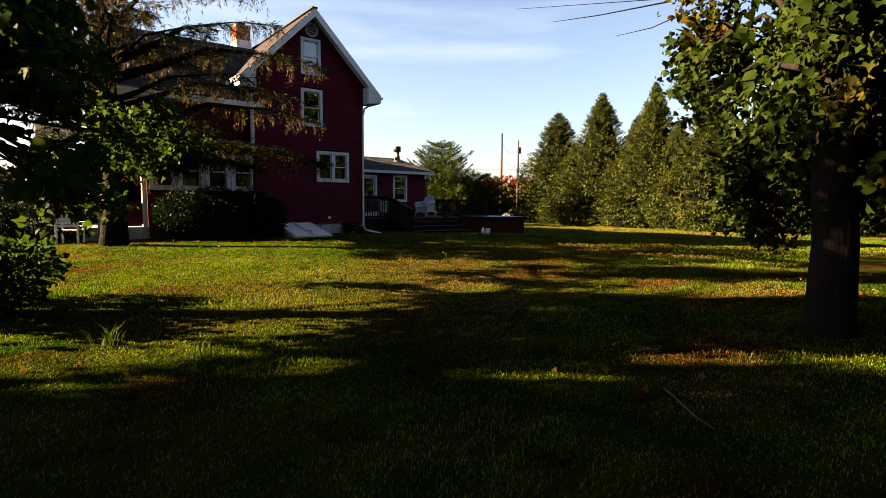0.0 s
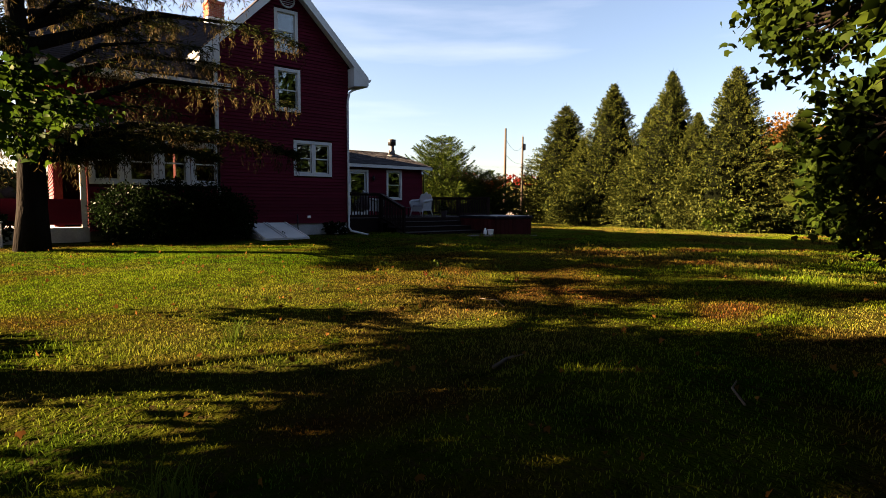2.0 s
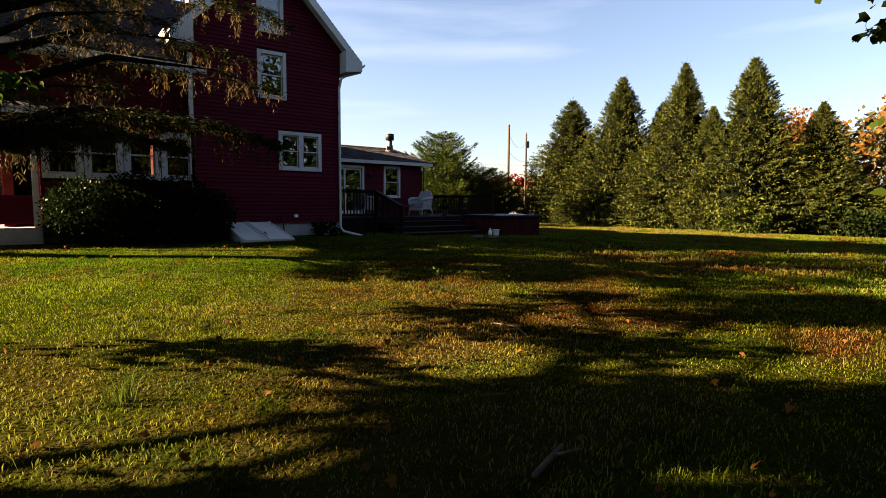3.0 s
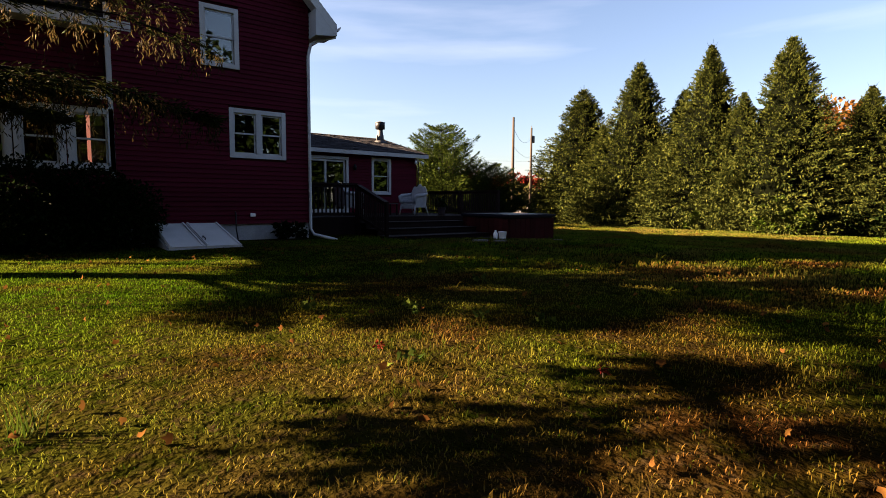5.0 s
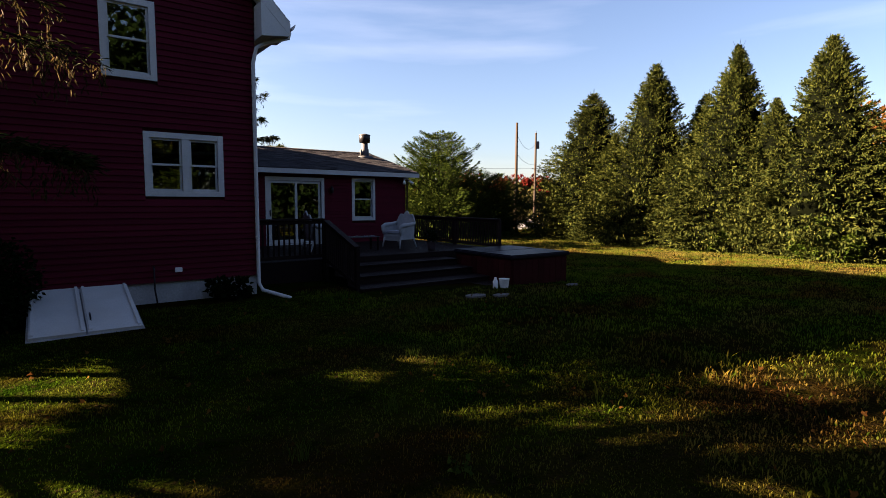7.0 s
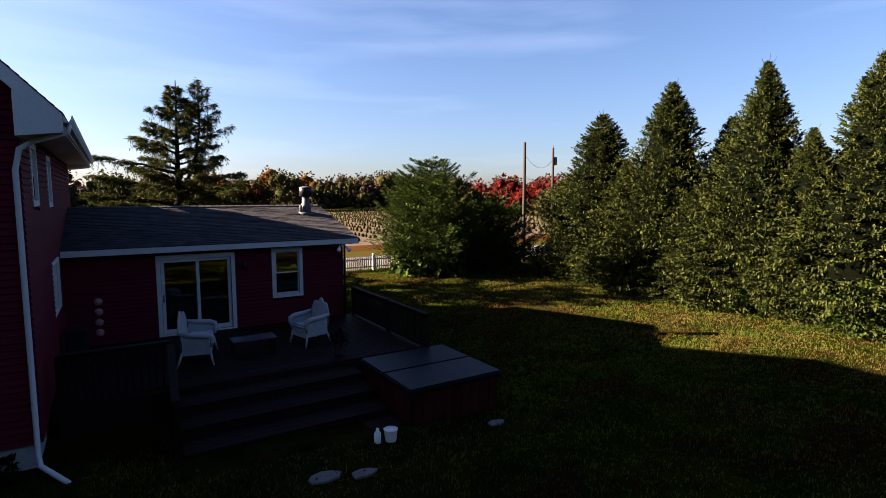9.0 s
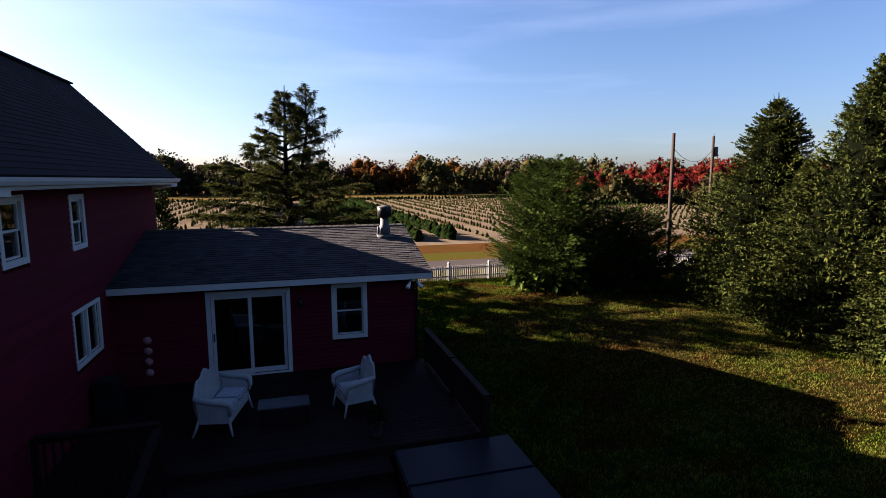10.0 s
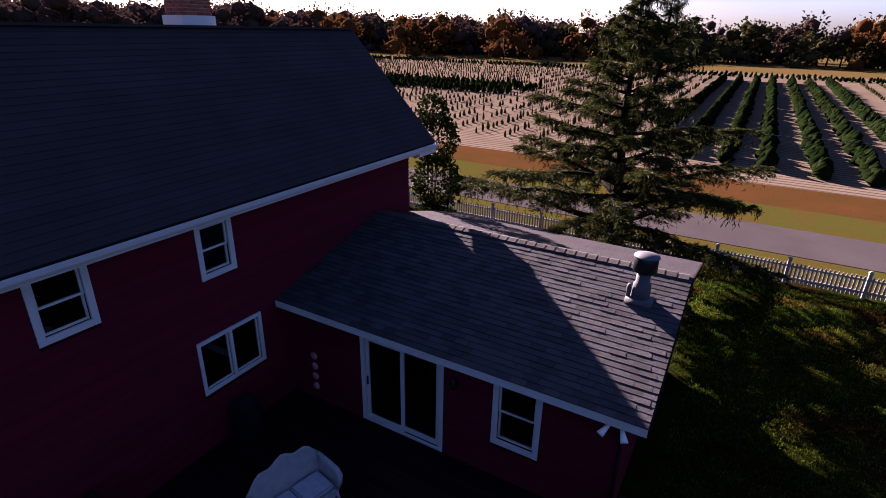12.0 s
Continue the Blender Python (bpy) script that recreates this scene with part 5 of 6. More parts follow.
# ---- deck, steps, rails ----
DZ = 0.52
deck = thing("deck", (15, 23.5, 0), "dark stained wooden deck with broad steps and rails", "deck")
n = 33
for i in range(n):
    y0 = 21.45 + i * (4.72 / n)
    part("deck_board", Geo().box(11.36, 19.30, y0, y0 + 0.136, DZ - 0.03, DZ, 0.004).mesh("deck board", DECKWOOD), deck)
for x0, x1, y0, y1 in ((11.36, 19.3, 21.42, 21.45), (19.3, 19.33, 21.42, 26.15), (11.36, 13.3, 21.39, 21.42)):
    part("skirt", Geo().box(x0, x1, y0, y1, -0.45, DZ - 0.005).mesh("skirt", RAILWOOD), deck)
steps = [(20.75, 0.36), (20.05, 0.18), (19.35, 0.0), (18.75, -0.13)]
back = 21.42
for k, (y, z) in enumerate(steps):
    for j in range(4):
        w = (back - y) / 4
        part("stair_tread", Geo().box(13.35, 17.3, y + j * w + 0.003, y + (j + 1) * w - 0.003, z - 0.035, z, 0.004).mesh("tread", DECKWOOD), deck)
    part("riser", Geo().box(13.37, 17.28, y + 0.03, y + 0.05, z - 0.2, z - 0.037).mesh("riser", RAILWOOD), deck)
    back = y + 0.03


def railing(a, b, top, foot, name):
    """Posts at both ends, two rails and balusters from a to b (heights of top and foot at each end)."""
    a, b = Vector((*a, 0)), Vector((*b, 0))
    run = part(name, Geo().beam(a + Vector((0, 0, top[0])), b + Vector((0, 0, top[1])), 0.14, 0.04).mesh("cap rail", RAILWOOD), deck)
    part("lower_rail", Geo().beam(a + Vector((0, 0, foot[0] + 0.10)), b + Vector((0, 0, foot[1] + 0.10)), 0.04, 0.09).mesh("lower rail", RAILWOOD), run)
    part("upper_rail", Geo().beam(a + Vector((0, 0, top[0] - 0.07)), b + Vector((0, 0, top[1] - 0.07)), 0.04, 0.09).mesh("upper rail", RAILWOOD), run)
    for p, t, f in ((a, top[0], foot[0]), (b, top[1], foot[1])):
        part("post", Geo().box(p.x - 0.045, p.x + 0.045, p.y - 0.045, p.y + 0.045, f - 0.5, t - 0.021, 0.006).mesh("post", RAILWOOD), run)
    count = int((b - a).length / 0.13)
    for i in range(1, count):
        f = i / count
        p = a.lerp(b, f)
        z0, z1 = foot[0] + (foot[1] - foot[0]) * f + 0.06, top[0] + (top[1] - top[0]) * f - 0.04
        part("baluster", Geo().box(p.x - 0.019, p.x + 0.019, p.y - 0.019, p.y + 0.019, z0, z1).mesh("baluster", RAILWOOD), run)


railing((11.5, 21.35), (13.35, 21.35), (1.56, 1.56), (DZ, DZ), "front_railing")
railing((13.35, 21.2), (13.25, 19.35), (1.52, 0.98), (DZ - 0.1, -0.02), "stair_railing")
railing((19.22, 26.0), (19.22, 23.4), (1.46, 1.46), (DZ, DZ), "end_railing")
railing((19.22, 23.3), (19.22, 21.05), (1.46, 1.46), (DZ, DZ), "end_railing")

# hot tub
tub = thing("hot_tub", (18.5, 19.8, -0.25), "red-brown hot tub with a dark folded vinyl cover", "hot tub")
part("shell", Geo().box(17.42, 19.62, 18.62, 20.98, -0.35, 0.50, 0.02).mesh("tub shell", TUBWOOD), tub)
for i in range(9):
    x = 17.46 + i * 0.236
    part("cabinet_panel", Geo().box(x, x + 0.228, 18.595, 18.62, -0.32, 0.48, 0.005).mesh("panel", TUBWOOD), tub)
for i in range(10):
    y = 18.64 + i * 0.233
    part("cabinet_panel", Geo().box(17.395, 17.42, y, y + 0.225, -0.32, 0.48, 0.005).mesh("panel", TUBWOOD), tub)
for y0, y1 in ((18.55, 19.79), (19.81, 21.05)):
    part("cover_half", Geo().box(17.35, 19.68, y0, y1, 0.51, 0.62, 0.03).mesh("cover half", TUBCOVER), tub)

# bucket, jug, flagstones, pot
b = thing("bucket", (16.05, 18.3, -0.2), "white plastic bucket by the steps", "bucket")
bz = ground_z(16.6, 18.2)
bucket = new("bucket_body", Geo().tube([(16.75, 18.2, bz), (16.75, 18.2, bz + 0.02), (16.75, 18.2, bz + 0.22), (16.75, 18.2, bz + 0.23)], [0.10, 0.105, 0.13, 0.14], 16).mesh("bucket", PLASTIC, True))
bucket.parent, bucket.matrix_parent_inverse = b, b.matrix_basis.inverted()
jug = new("jug", Geo().tube([(16.5, 18.25, bz), (16.5, 18.25, bz + 0.01), (16.5, 18.25, bz + 0.18), (16.5, 18.25, bz + 0.24), (16.5, 18.25, bz + 0.28)], [0.06, 0.065, 0.065, 0.03, 0.028], 12).mesh("jug", PLASTIC, True))
tagged(jug, "white plastic jug beside the bucket", "jug")
STONE = surface("pale flagstone", (0.168, 0.152, 0.144), (0.12, 0.108, 0.104), 5, 40, 0.9, bump=0.5)
for x, y, r, a in ((15.2, 17.5, 0.28, 0.3), (15.8, 17.3, 0.22, 1.2), (19.05, 17.95, 0.2, 0.7)):
    z = ground_z(x, y)
    v = [(x + r * (1 + 0.2 * math.sin(5 * q + a)) * math.cos(q), y + 0.6 * r * math.sin(q), z + h) for h in (-0.03, 0.035) for q in np.linspace(0, 2 * math.pi, 9)[:-1]]
    f = [tuple(range(8, 16)), tuple(range(7, -1, -1))] + [(i, (i + 1) % 8, 8 + (i + 1) % 8, 8 + i) for i in range(8)]
    tagged(new("flagstone", mesh_from("flagstone", v, f, STONE)), "pale flat stone lying in the grass", "stone", "flagstones")
pot = thing("plant_pot", (17.15, 21.9, DZ), "dark pot with a small plant on the deck", "plant pot")
part("pot_body", Geo().tube([(17.15, 21.9, DZ + 0.003), (17.15, 21.9, DZ + 0.03), (17.15, 21.9, DZ + 0.26), (17.15, 21.9, DZ + 0.30)], [0.11, 0.12, 0.15, 0.16], 14).mesh("pot", TERRACOTTA, True), pot)
part("foliage", blob_crown("pot foliage", 71, [(17.15, 21.9, DZ + 0.42)], [0.2], 160, 0.10, HEDGE, 1.0, 0.1), pot)


# ---- wicker seats ----
def wicker_seat(width, label):
    """A wicker seat facing +y of its own, foot at the origin: scalloped back, rolled arms, seat, skirt, splayed legs, cushion."""
    ob = thing("wicker_seat", (0, 0, 0), label, "wicker seat", "wicker seats")
    h, d = width / 2, 0.30
    g = Geo()
    n = 17
    tops = []
    for i in range(n):
        u = -1 + 2 * i / (n - 1)
        crest = 0.98 - 0.24 * abs(u) ** 2.2 + 0.045 * math.cos(u * 3 * math.pi)
        tops.append((u * h * (1.0 + 0.05), -d - 0.10 + 0.05 * u * u, crest))
    v, f = [], []
    for k, (x, y, z) in enumerate(tops):
        for zz, yy in ((0.34, -d), (0.55, -d - 0.04), (z, y)):
            v += [(x * (0.94 if zz < 0.5 else 1), yy - 0.02, zz), (x * (0.94 if zz < 0.5 else 1), yy + 0.02, zz)]
    for k in range(n - 1):
        for r in range(2):
            a, b = k * 6 + r * 2, (k + 1) * 6 + r * 2
            f += [(a, b, b + 2, a + 2), (a + 1, a + 3, b + 3, b + 1)]
        a, b = k * 6 + 4, (k + 1) * 6 + 4
        f.append((a, b, b + 1, a + 1))
    g.add(v, f)
    part("backrest", g.mesh("wicker back", WICKER), ob)
    part("back_rim", Geo().tube(tops, 0.03, 6).mesh("back rim", WICKER, True), ob)
    part("seat", Geo().box(-h * 0.94, h * 0.94, -d, 0.30, 0.30, 0.38, 0.02).mesh("wicker seat base", WICKER), ob)
    part("skirt", Geo().box(-h * 0.92, h * 0.92, 0.27, 0.295, 0.20, 0.31, 0.005).mesh("skirt front", WICKER), ob)
    for s in (-1, 1):
        pts = [(s * h * 1.03, -d - 0.06, 0.70), (s * h * 1.06, -0.1, 0.66), (s * h * 1.06, 0.2, 0.64), (s * h * 1.03, 0.33, 0.60), (s * h, 0.34, 0.50), (s * h * 0.97, 0.31, 0.38)]
        arm = part("arm", Geo().tube(pts, [0.04, 0.055, 0.062, 0.06, 0.045, 0.03], 10).mesh("arm", WICKER, True), ob)
        panel = Geo().hexa([(s * h * 0.97 - 0.012, -d, 0.24), (s * h * 0.97 + 0.012, -d, 0.24), (s * h * 0.97 + 0.012, 0.30, 0.24), (s * h * 0.97 - 0.012, 0.30, 0.24), (s * h * 1.04 - 0.012, -d, 0.66), (s * h * 1.04 + 0.012, -d, 0.66), (s * h * 1.05 + 0.012, 0.27, 0.62), (s * h * 1.05 - 0.012, 0.27, 0.62)])
        part("side_panel", panel.mesh("side panel", WICKER), ob)
        for y0, y1 in ((0.28, 0.36), (-d, -d - 0.14)):
            part("leg", Geo().tube([(s * h * 0.93, y0, 0.32), (s * h * 0.97, (y0 + y1) / 2, 0.14), (s * h * 1.0, y1, 0.0)], [0.032, 0.026, 0.022], 8).mesh("leg", WICKER, True), ob)
    g = Geo()
    cuts = 2 if width > 1.0 else 1
    for c in range(cuts):
        w = 1.8 * h / cuts
        g.box(-0.9 * h + c * w + 0.01, -0.9 * h + (c + 1) * w - 0.01, -d + 0.05, 0.29, 0.385, 0.48, 0.035)
    part("cushion", g.mesh("cushion", CUSHION), ob, "pale tufted cushion")
    return ob


sofa = wicker_seat(1.38, "white wicker loveseat with pale cushions on the deck")
sofa.matrix_basis = pose(14.14, 23.42, DZ, 0, 0, -102) @ Matrix.Diagonal((1, 1, 1.16, 1))
chair = wicker_seat(0.78, "white wicker armchair with a pale cushion on the deck")
chair.matrix_basis = pose(16.86, 23.35, DZ, 0, 0, 104) @ Matrix.Diagonal((1, 1, 1.14, 1))
table = thing("coffee_table", (15.35, 23.1, DZ), "low wicker coffee table with a pale glass top", "coffee table")
part("tabletop", Geo().box(14.82, 15.88, 22.85, 23.4, DZ + 0.40, DZ + 0.43, 0.008).mesh("tabletop", surface("glass table top", (0.06, 0.063, 0.075), None, 4, 40, 0.25, bump=0.02, spec=0.3)), table)
for x in (14.88, 15.82):
    for y in (22.90, 23.35):
        part("leg", Geo().box(x - 0.025, x + 0.025, y - 0.025, y + 0.025, DZ, DZ + 0.40, 0.004).mesh("table leg", RAILWOOD), table)
# boxy unit of unknown use, built as a plain dark box with a lid
wall_box = thing("wall_unit", (11.75, 24.6, DZ), "slim dark boxy unit against the house wall", "cabinet")
part("cabinet_body", Geo().box(11.42, 11.86, 24.2, 24.7, DZ + 0.003, DZ + 0.75, 0.02).mesh("cabinet", DARKMETAL), wall_box)
part("lid", Geo().box(11.40, 11.88, 24.18, 24.72, DZ + 0.75, DZ + 0.86, 0.04).mesh("lid", DARKMETAL), wall_box)

# white lawn chair under the conifer
lawn_chair = thing("lawn_chair", (0.0, 0.0, 0.0), "white slatted garden chair beneath the conifer", "garden chair")
for x in (-0.27, 0.27):
    for y, h in ((-0.25, 0.62), (0.25, 0.95)):
        part("leg", Geo().box(x - 0.025, x + 0.025, y - 0.025, y + 0.025, 0, h, 0.004).mesh("chair leg", WHITE), lawn_chair)
    part("armrest", Geo().box(x - 0.04, x + 0.04, -0.3, 0.28, 0.62, 0.65, 0.006).mesh("armrest", WHITE), lawn_chair)
for k in range(5):
    part("seat_slat", Geo().box(-0.26, 0.26, -0.25 + k * 0.1, -0.165 + k * 0.1, 0.40, 0.42, 0.004).mesh("seat slat", WHITE), lawn_chair)
for k in range(5):
    part("back_slat", Geo().box(-0.26, 0.26, 0.24, 0.262, 0.50 + k * 0.095, 0.575 + k * 0.095, 0.004).mesh("back slat", WHITE), lawn_chair)
lawn_chair.matrix_basis = pose(0.85, 18.9, ground_z(0.85, 18.9), 0, 0, 160)
# ---- shrubs ----
def bush(name, seed, lobes, count, size, material, label, flat=0.9, shell=0.6):
    x = sum(l[0] for l in lobes) / len(lobes)
    y = sum(l[1] for l in lobes) / len(lobes)
    ob = thing(name, (x, y, ground_z(x, y)), label, "shrub")
    part("leaves", blob_crown(name + " leaves", seed, [l[:3] for l in lobes], [l[3] for l in lobes], count, size, material, flat, shell), ob)
    g = Geo()
    for lx, ly, lz, r in lobes:
        z = ground_z(lx, ly)
        for k in range(3):
            g.tube([(lx + 0.1 * k - 0.1, ly, z - 0.05), (lx + 0.25 * (k - 1) * r, ly, (z + lz) / 2), (lx + 0.5 * (k - 1) * r, ly + 0.1, lz)], [0.03, 0.02, 0.008], 5)
    tagged(part("stems", g.mesh(name + " stems", BARK), ob), kind="stuff")
    return ob


bush("hedge_shrub", 61, [(3.9, 19.3, 0.85, 0.85), (5.0, 19.2, 0.95, 0.95), (6.1, 19.25, 0.9, 0.9), (6.75, 19.3, 0.75, 0.75), (4.5, 19.2, 0.5, 0.8), (5.7, 19.1, 0.45, 0.85), (6.5, 19.1, 0.4, 0.8)], 26000, 0.075, HEDGE, "dense dark clipped hedge below the sunroom windows", 0.95, 0.5)
bush("hedge_shrub", 75, [(0.0, 20.6, 0.6, 0.7), (-1.0, 20.7, 0.6, 0.75), (-2.0, 20.8, 0.55, 0.7), (-3.0, 20.9, 0.6, 0.75), (0.9, 19.9, 0.45, 0.5)], 11000, 0.09, HEDGE, "dark shrubs beside the porch", 0.95, 0.45)
for seed, x, y, r in ((62, 35.3, 21.9, 0.6), (63, 35.0, 17.6, 1.0), (65, 35.0, 16.4, 0.7)):
    z = ground_z(x, y)
    bush("shrub", seed, [(x, y, z + r * 0.7, r * 0.8), (x + 0.3, y + 0.5, z + r * 0.5, r * 0.6), (x - 0.1, y - 0.4, z + r * 1.3, r * 0.5)], 1500, 0.16, SHRUB, "light green leafy shrub at the foot of the spruces", 1.0)
for seed, x, y, r in ((66, 36.8, 15.2, 1.0), (67, 37.2, 13.0, 1.1), (68, 37.8, 10.5, 1.2), (69, 36.6, 20.6, 0.8), (70, 36.9, 12.0, 0.8)):
    z = ground_z(x, y)
    bush("shrub", seed, [(x, y, z + r * 0.6, r), (x + 0.4, y - 1.0, z + r * 0.5, r * 0.8)], 1600, 0.18, NURSERY, "dark low shrub along the lawn's far edge", 0.8)
bush("shrub", 72, [(10.5, 34.2, 2.2, 0.8), (10.5, 34.3, 3.8, 0.85), (10.4, 34.3, 5.3, 0.8), (10.3, 34.3, 6.2, 0.5)], 5200, 0.13, MAPLE_AUTUMN, "tall leafy shrub behind the house", 1.1)
bush("shrub", 74, [(-0.45, 8.7, 0.25, 0.6), (-0.15, 9.3, 0.35, 0.5), (-0.7, 8.2, 0.2, 0.5)], 1500, 0.12, MAPLE, "dark leafy undergrowth at the lawn's edge", 0.9, 0.3)
bush("shrub", 73, [(10.4, 19.9, 0.25, 0.22), (10.8, 19.85, 0.2, 0.2)], 260, 0.14, HEDGE, "thin weeds at the foundation", 0.9, 0.2)

# ---- trees beyond the spruces and the woods ----
for k, (x, y, r, m) in enumerate([(52, 20, 4.2, ORANGE), (54, 15, 4.4, OLIVE), (50, 10, 4.2, ORANGE), (58, 23, 4.0, RED), (52, 4, 4.6, OLIVE), (60, 8, 5.0, ORANGE), (50, -3, 4.5, OLIVE)]):
    z = ground_z(x, y)
    rng = np.random.default_rng(200 + k)
    lobes = [(x, y, z + r * 1.1, r)] + [(x + rng.normal(0, r * 0.5), y + rng.normal(0, r * 0.5), z + r * rng.uniform(0.7, 1.8), r * rng.uniform(0.4, 0.65)) for _ in range(7)]
    ob = thing("broadleaf_tree", (x, y, z), "autumn broadleaf tree beyond the spruce row", "broadleaf tree", "trees beyond the spruces")
    part("crown", blob_crown("broadleaf crown", 210 + k, [l[:3] for l in lobes], [l[3] for l in lobes], 5200, 0.34, m, 0.95, 0.4), ob)
    part("trunk", Geo().tube([(x, y, z - 0.2), (x, y, z + r * 0.8), (x + 0.2, y, z + r * 1.6)], [0.32, 0.24, 0.08], 8).mesh("broadleaf trunk", BARK, True), ob)


def woods(name, seed, strips, material, label):
    """A far belt of trees as uneven leafy domes."""
    rng = np.random.default_rng(seed)
    centres, radii = [], []
    g = Geo()
    for x0, x1, y0, y1, n, h0, h1 in strips:
        for _ in range(n):
            x, y, h = rng.uniform(x0, x1), rng.uniform(y0, y1), rng.uniform(h0, h1)
            r = h * rng.uniform(0.38, 0.55)
            g.tube([(x, y, -0.6), (x, y, h - r)], [0.3, 0.12], 5, False)
            for _ in range(6):
                centres.append((x + rng.normal(0, r * 0.55), y + rng.normal(0, r * 0.55), h * rng.uniform(0.08, 0.95) - 0.6))
                radii.append(r * rng.uniform(0.4, 0.8))
    ob = thing(name, (strips[0][0], strips[0][2], -0.5), label, "woods", kind="stuff")
    tagged(part("crowns", blob_crown(name, seed + 1, centres, radii, 34 * len(centres), 1.25, material, 0.9, 0.55), ob), kind="stuff")
    tagged(part("trunks", g.mesh(name + " trunks", BARK), ob), kind="stuff")
    bm = bmesh.new()
    bmesh.ops.create_icosphere(bm, subdivisions=1, radius=0.66)
    unit, tri = np.array([v.co[:] for v in bm.verts]), np.array([[v.index for v in f.verts] for f in bm.faces])
    bm.free()
    c, r = np.array(centres), np.array(radii)
    v = c[:, None] + unit[None] * (r[:, None, None] * rng.uniform(0.8, 1.15, (len(c), len(unit), 1))) * np.array([1, 1, 0.9])
    tagged(part("inner_leafage", mesh_tris(name + " inner leafage", v.reshape(-1, 3), (tri[None] + len(unit) * np.arange(len(c))[:, None, None]).reshape(-1, 3), material), ob), kind="stuff")
    return ob


woods("woods", 301, [(-260, 420, 240, 275, 250, 10, 14.5), (-230, -60, 218, 250, 110, 9, 14), (-330, -150, 90, 240, 150, 12, 18)], BROWN, "far belt of russet autumn woods")
woods("woods", 303, [(-260, 420, 236, 262, 130, 9, 14), (60, 240, 200, 232, 30, 8, 15), (-250, 40, 226, 245, 70, 7, 12)], OLIVE, "far olive green trees in the wood's edge")
woods("woods", 305, [(40, 420, 226, 258, 46, 9, 16), (-300, 0, 180, 260, 24, 10, 15)], ORANGE, "far orange autumn trees")
woods("woods", 307, [(92, 190, 128, 175, 34, 6, 10), (180, 330, 150, 215, 36, 7, 12)], RED, "red autumn trees past the nursery")
woods("woods", 309, [(92, 170, 110, 135, 34, 3, 6.5), (150, 300, 120, 150, 26, 4, 9)], OLIVE, "low green thicket before the red trees")

# ---- nursery rows ----
rng = np.random.default_rng(77)


def nursery(name, rows, spacing, h, r, material, label, gaps=0.06):
    """Rows of little conical shrubs: a ragged spindle each."""
    P = []
    for x0, x1, y0, y1 in rows:
        length = math.hypot(x1 - x0, y1 - y0)
        k = np.arange(0, length, spacing) / length
        k = k[rng.uniform(0, 1, len(k)) > gaps]
        P.append(np.stack([x0 + (x1 - x0) * k, y0 + (y1 - y0) * k], 1))
    P = np.concatenate(P) + rng.normal(0, 0.08, (sum(map(len, P)), 2))
    n = len(P)
    H, Rr = h * rng.uniform(0.65, 1.25, n), r * rng.uniform(0.7, 1.25, n)
    prof = [(0.55, 0.0), (1.0, 0.22), (0.85, 0.5), (0.5, 0.78)]
    pts = []
    for q, (pr, pz) in enumerate(prof):
        for j in range(5):
            a = 2 * math.pi * j / 5 + q * 0.4
            rr = Rr * pr * rng.uniform(0.6, 1.35, n)
            pts.append(np.stack([P[:, 0] + rr * np.cos(a), P[:, 1] + rr * np.sin(a), FIELD_Z + H * (pz + rng.normal(0, 0.05, n))], 1))
    pts.append(np.stack([P[:, 0] + rng.normal(0, 0.03, n), P[:, 1], FIELD_Z + H], 1))
    v = np.stack(pts, 1)
    tri = []
    for q in range(3):
        for j in range(5):
            a, b, c, d = q * 5 + j, q * 5 + (j + 1) % 5, (q + 1) * 5 + (j + 1) % 5, (q + 1) * 5 + j
            tri += [(a, b, c), (a, c, d)]
    tri += [(15 + j, 15 + (j + 1) % 5, 20) for j in range(5)]
    tri = np.array(tri)
    me = mesh_tris(name, v.reshape(-1, 3), (tri[None] + 21 * np.arange(n)[:, None, None]).reshape(-1, 3), material)
    return tagged(new(name, me), label, "shrub rows", kind="stuff")


nursery("evergreen_rows", [(x, x, y0, 156) for x, y0 in ((12.0, 68), (15.2, 66), (18.4, 65), (21.3, 64.5), (24.7, 63.5), (27.8, 63), (31.3, 63))], 0.42, 1.35, 0.62, NURSERY, "rows of young dark evergreens in the nursery")
nursery("shrub_rows", [(35.5 + 3.1 * k, 37.5 + 3.25 * k, 64, 165) for k in range(28)], 1.25, 0.62, 0.24, OLIVE, "rows of low potted shrubs in the nursery")
nursery("shrub_rows", [(9.0 - 3.1 * k, 9.0 - 3.3 * k, 64 + 0.3 * k, 165) for k in range(30)], 1.25, 0.85, 0.18, OLIVE, "rows of small saplings in the nursery", 0.15)
nursery("evergreen_rows", [(-100, 160, y, y + 2) for y in (168, 172, 176)], 1.1, 0.9, 0.4, NURSERY, "cross rows of young trees at the field's end")
nursery("evergreen_rows", [(-70, -14, y, y + 3) for y in (96, 100, 104, 108)] + [(70, 135, y, y + 2) for y in (118, 122)], 1.0, 1.4, 0.55, NURSERY, "cross rows of young dark evergreens")

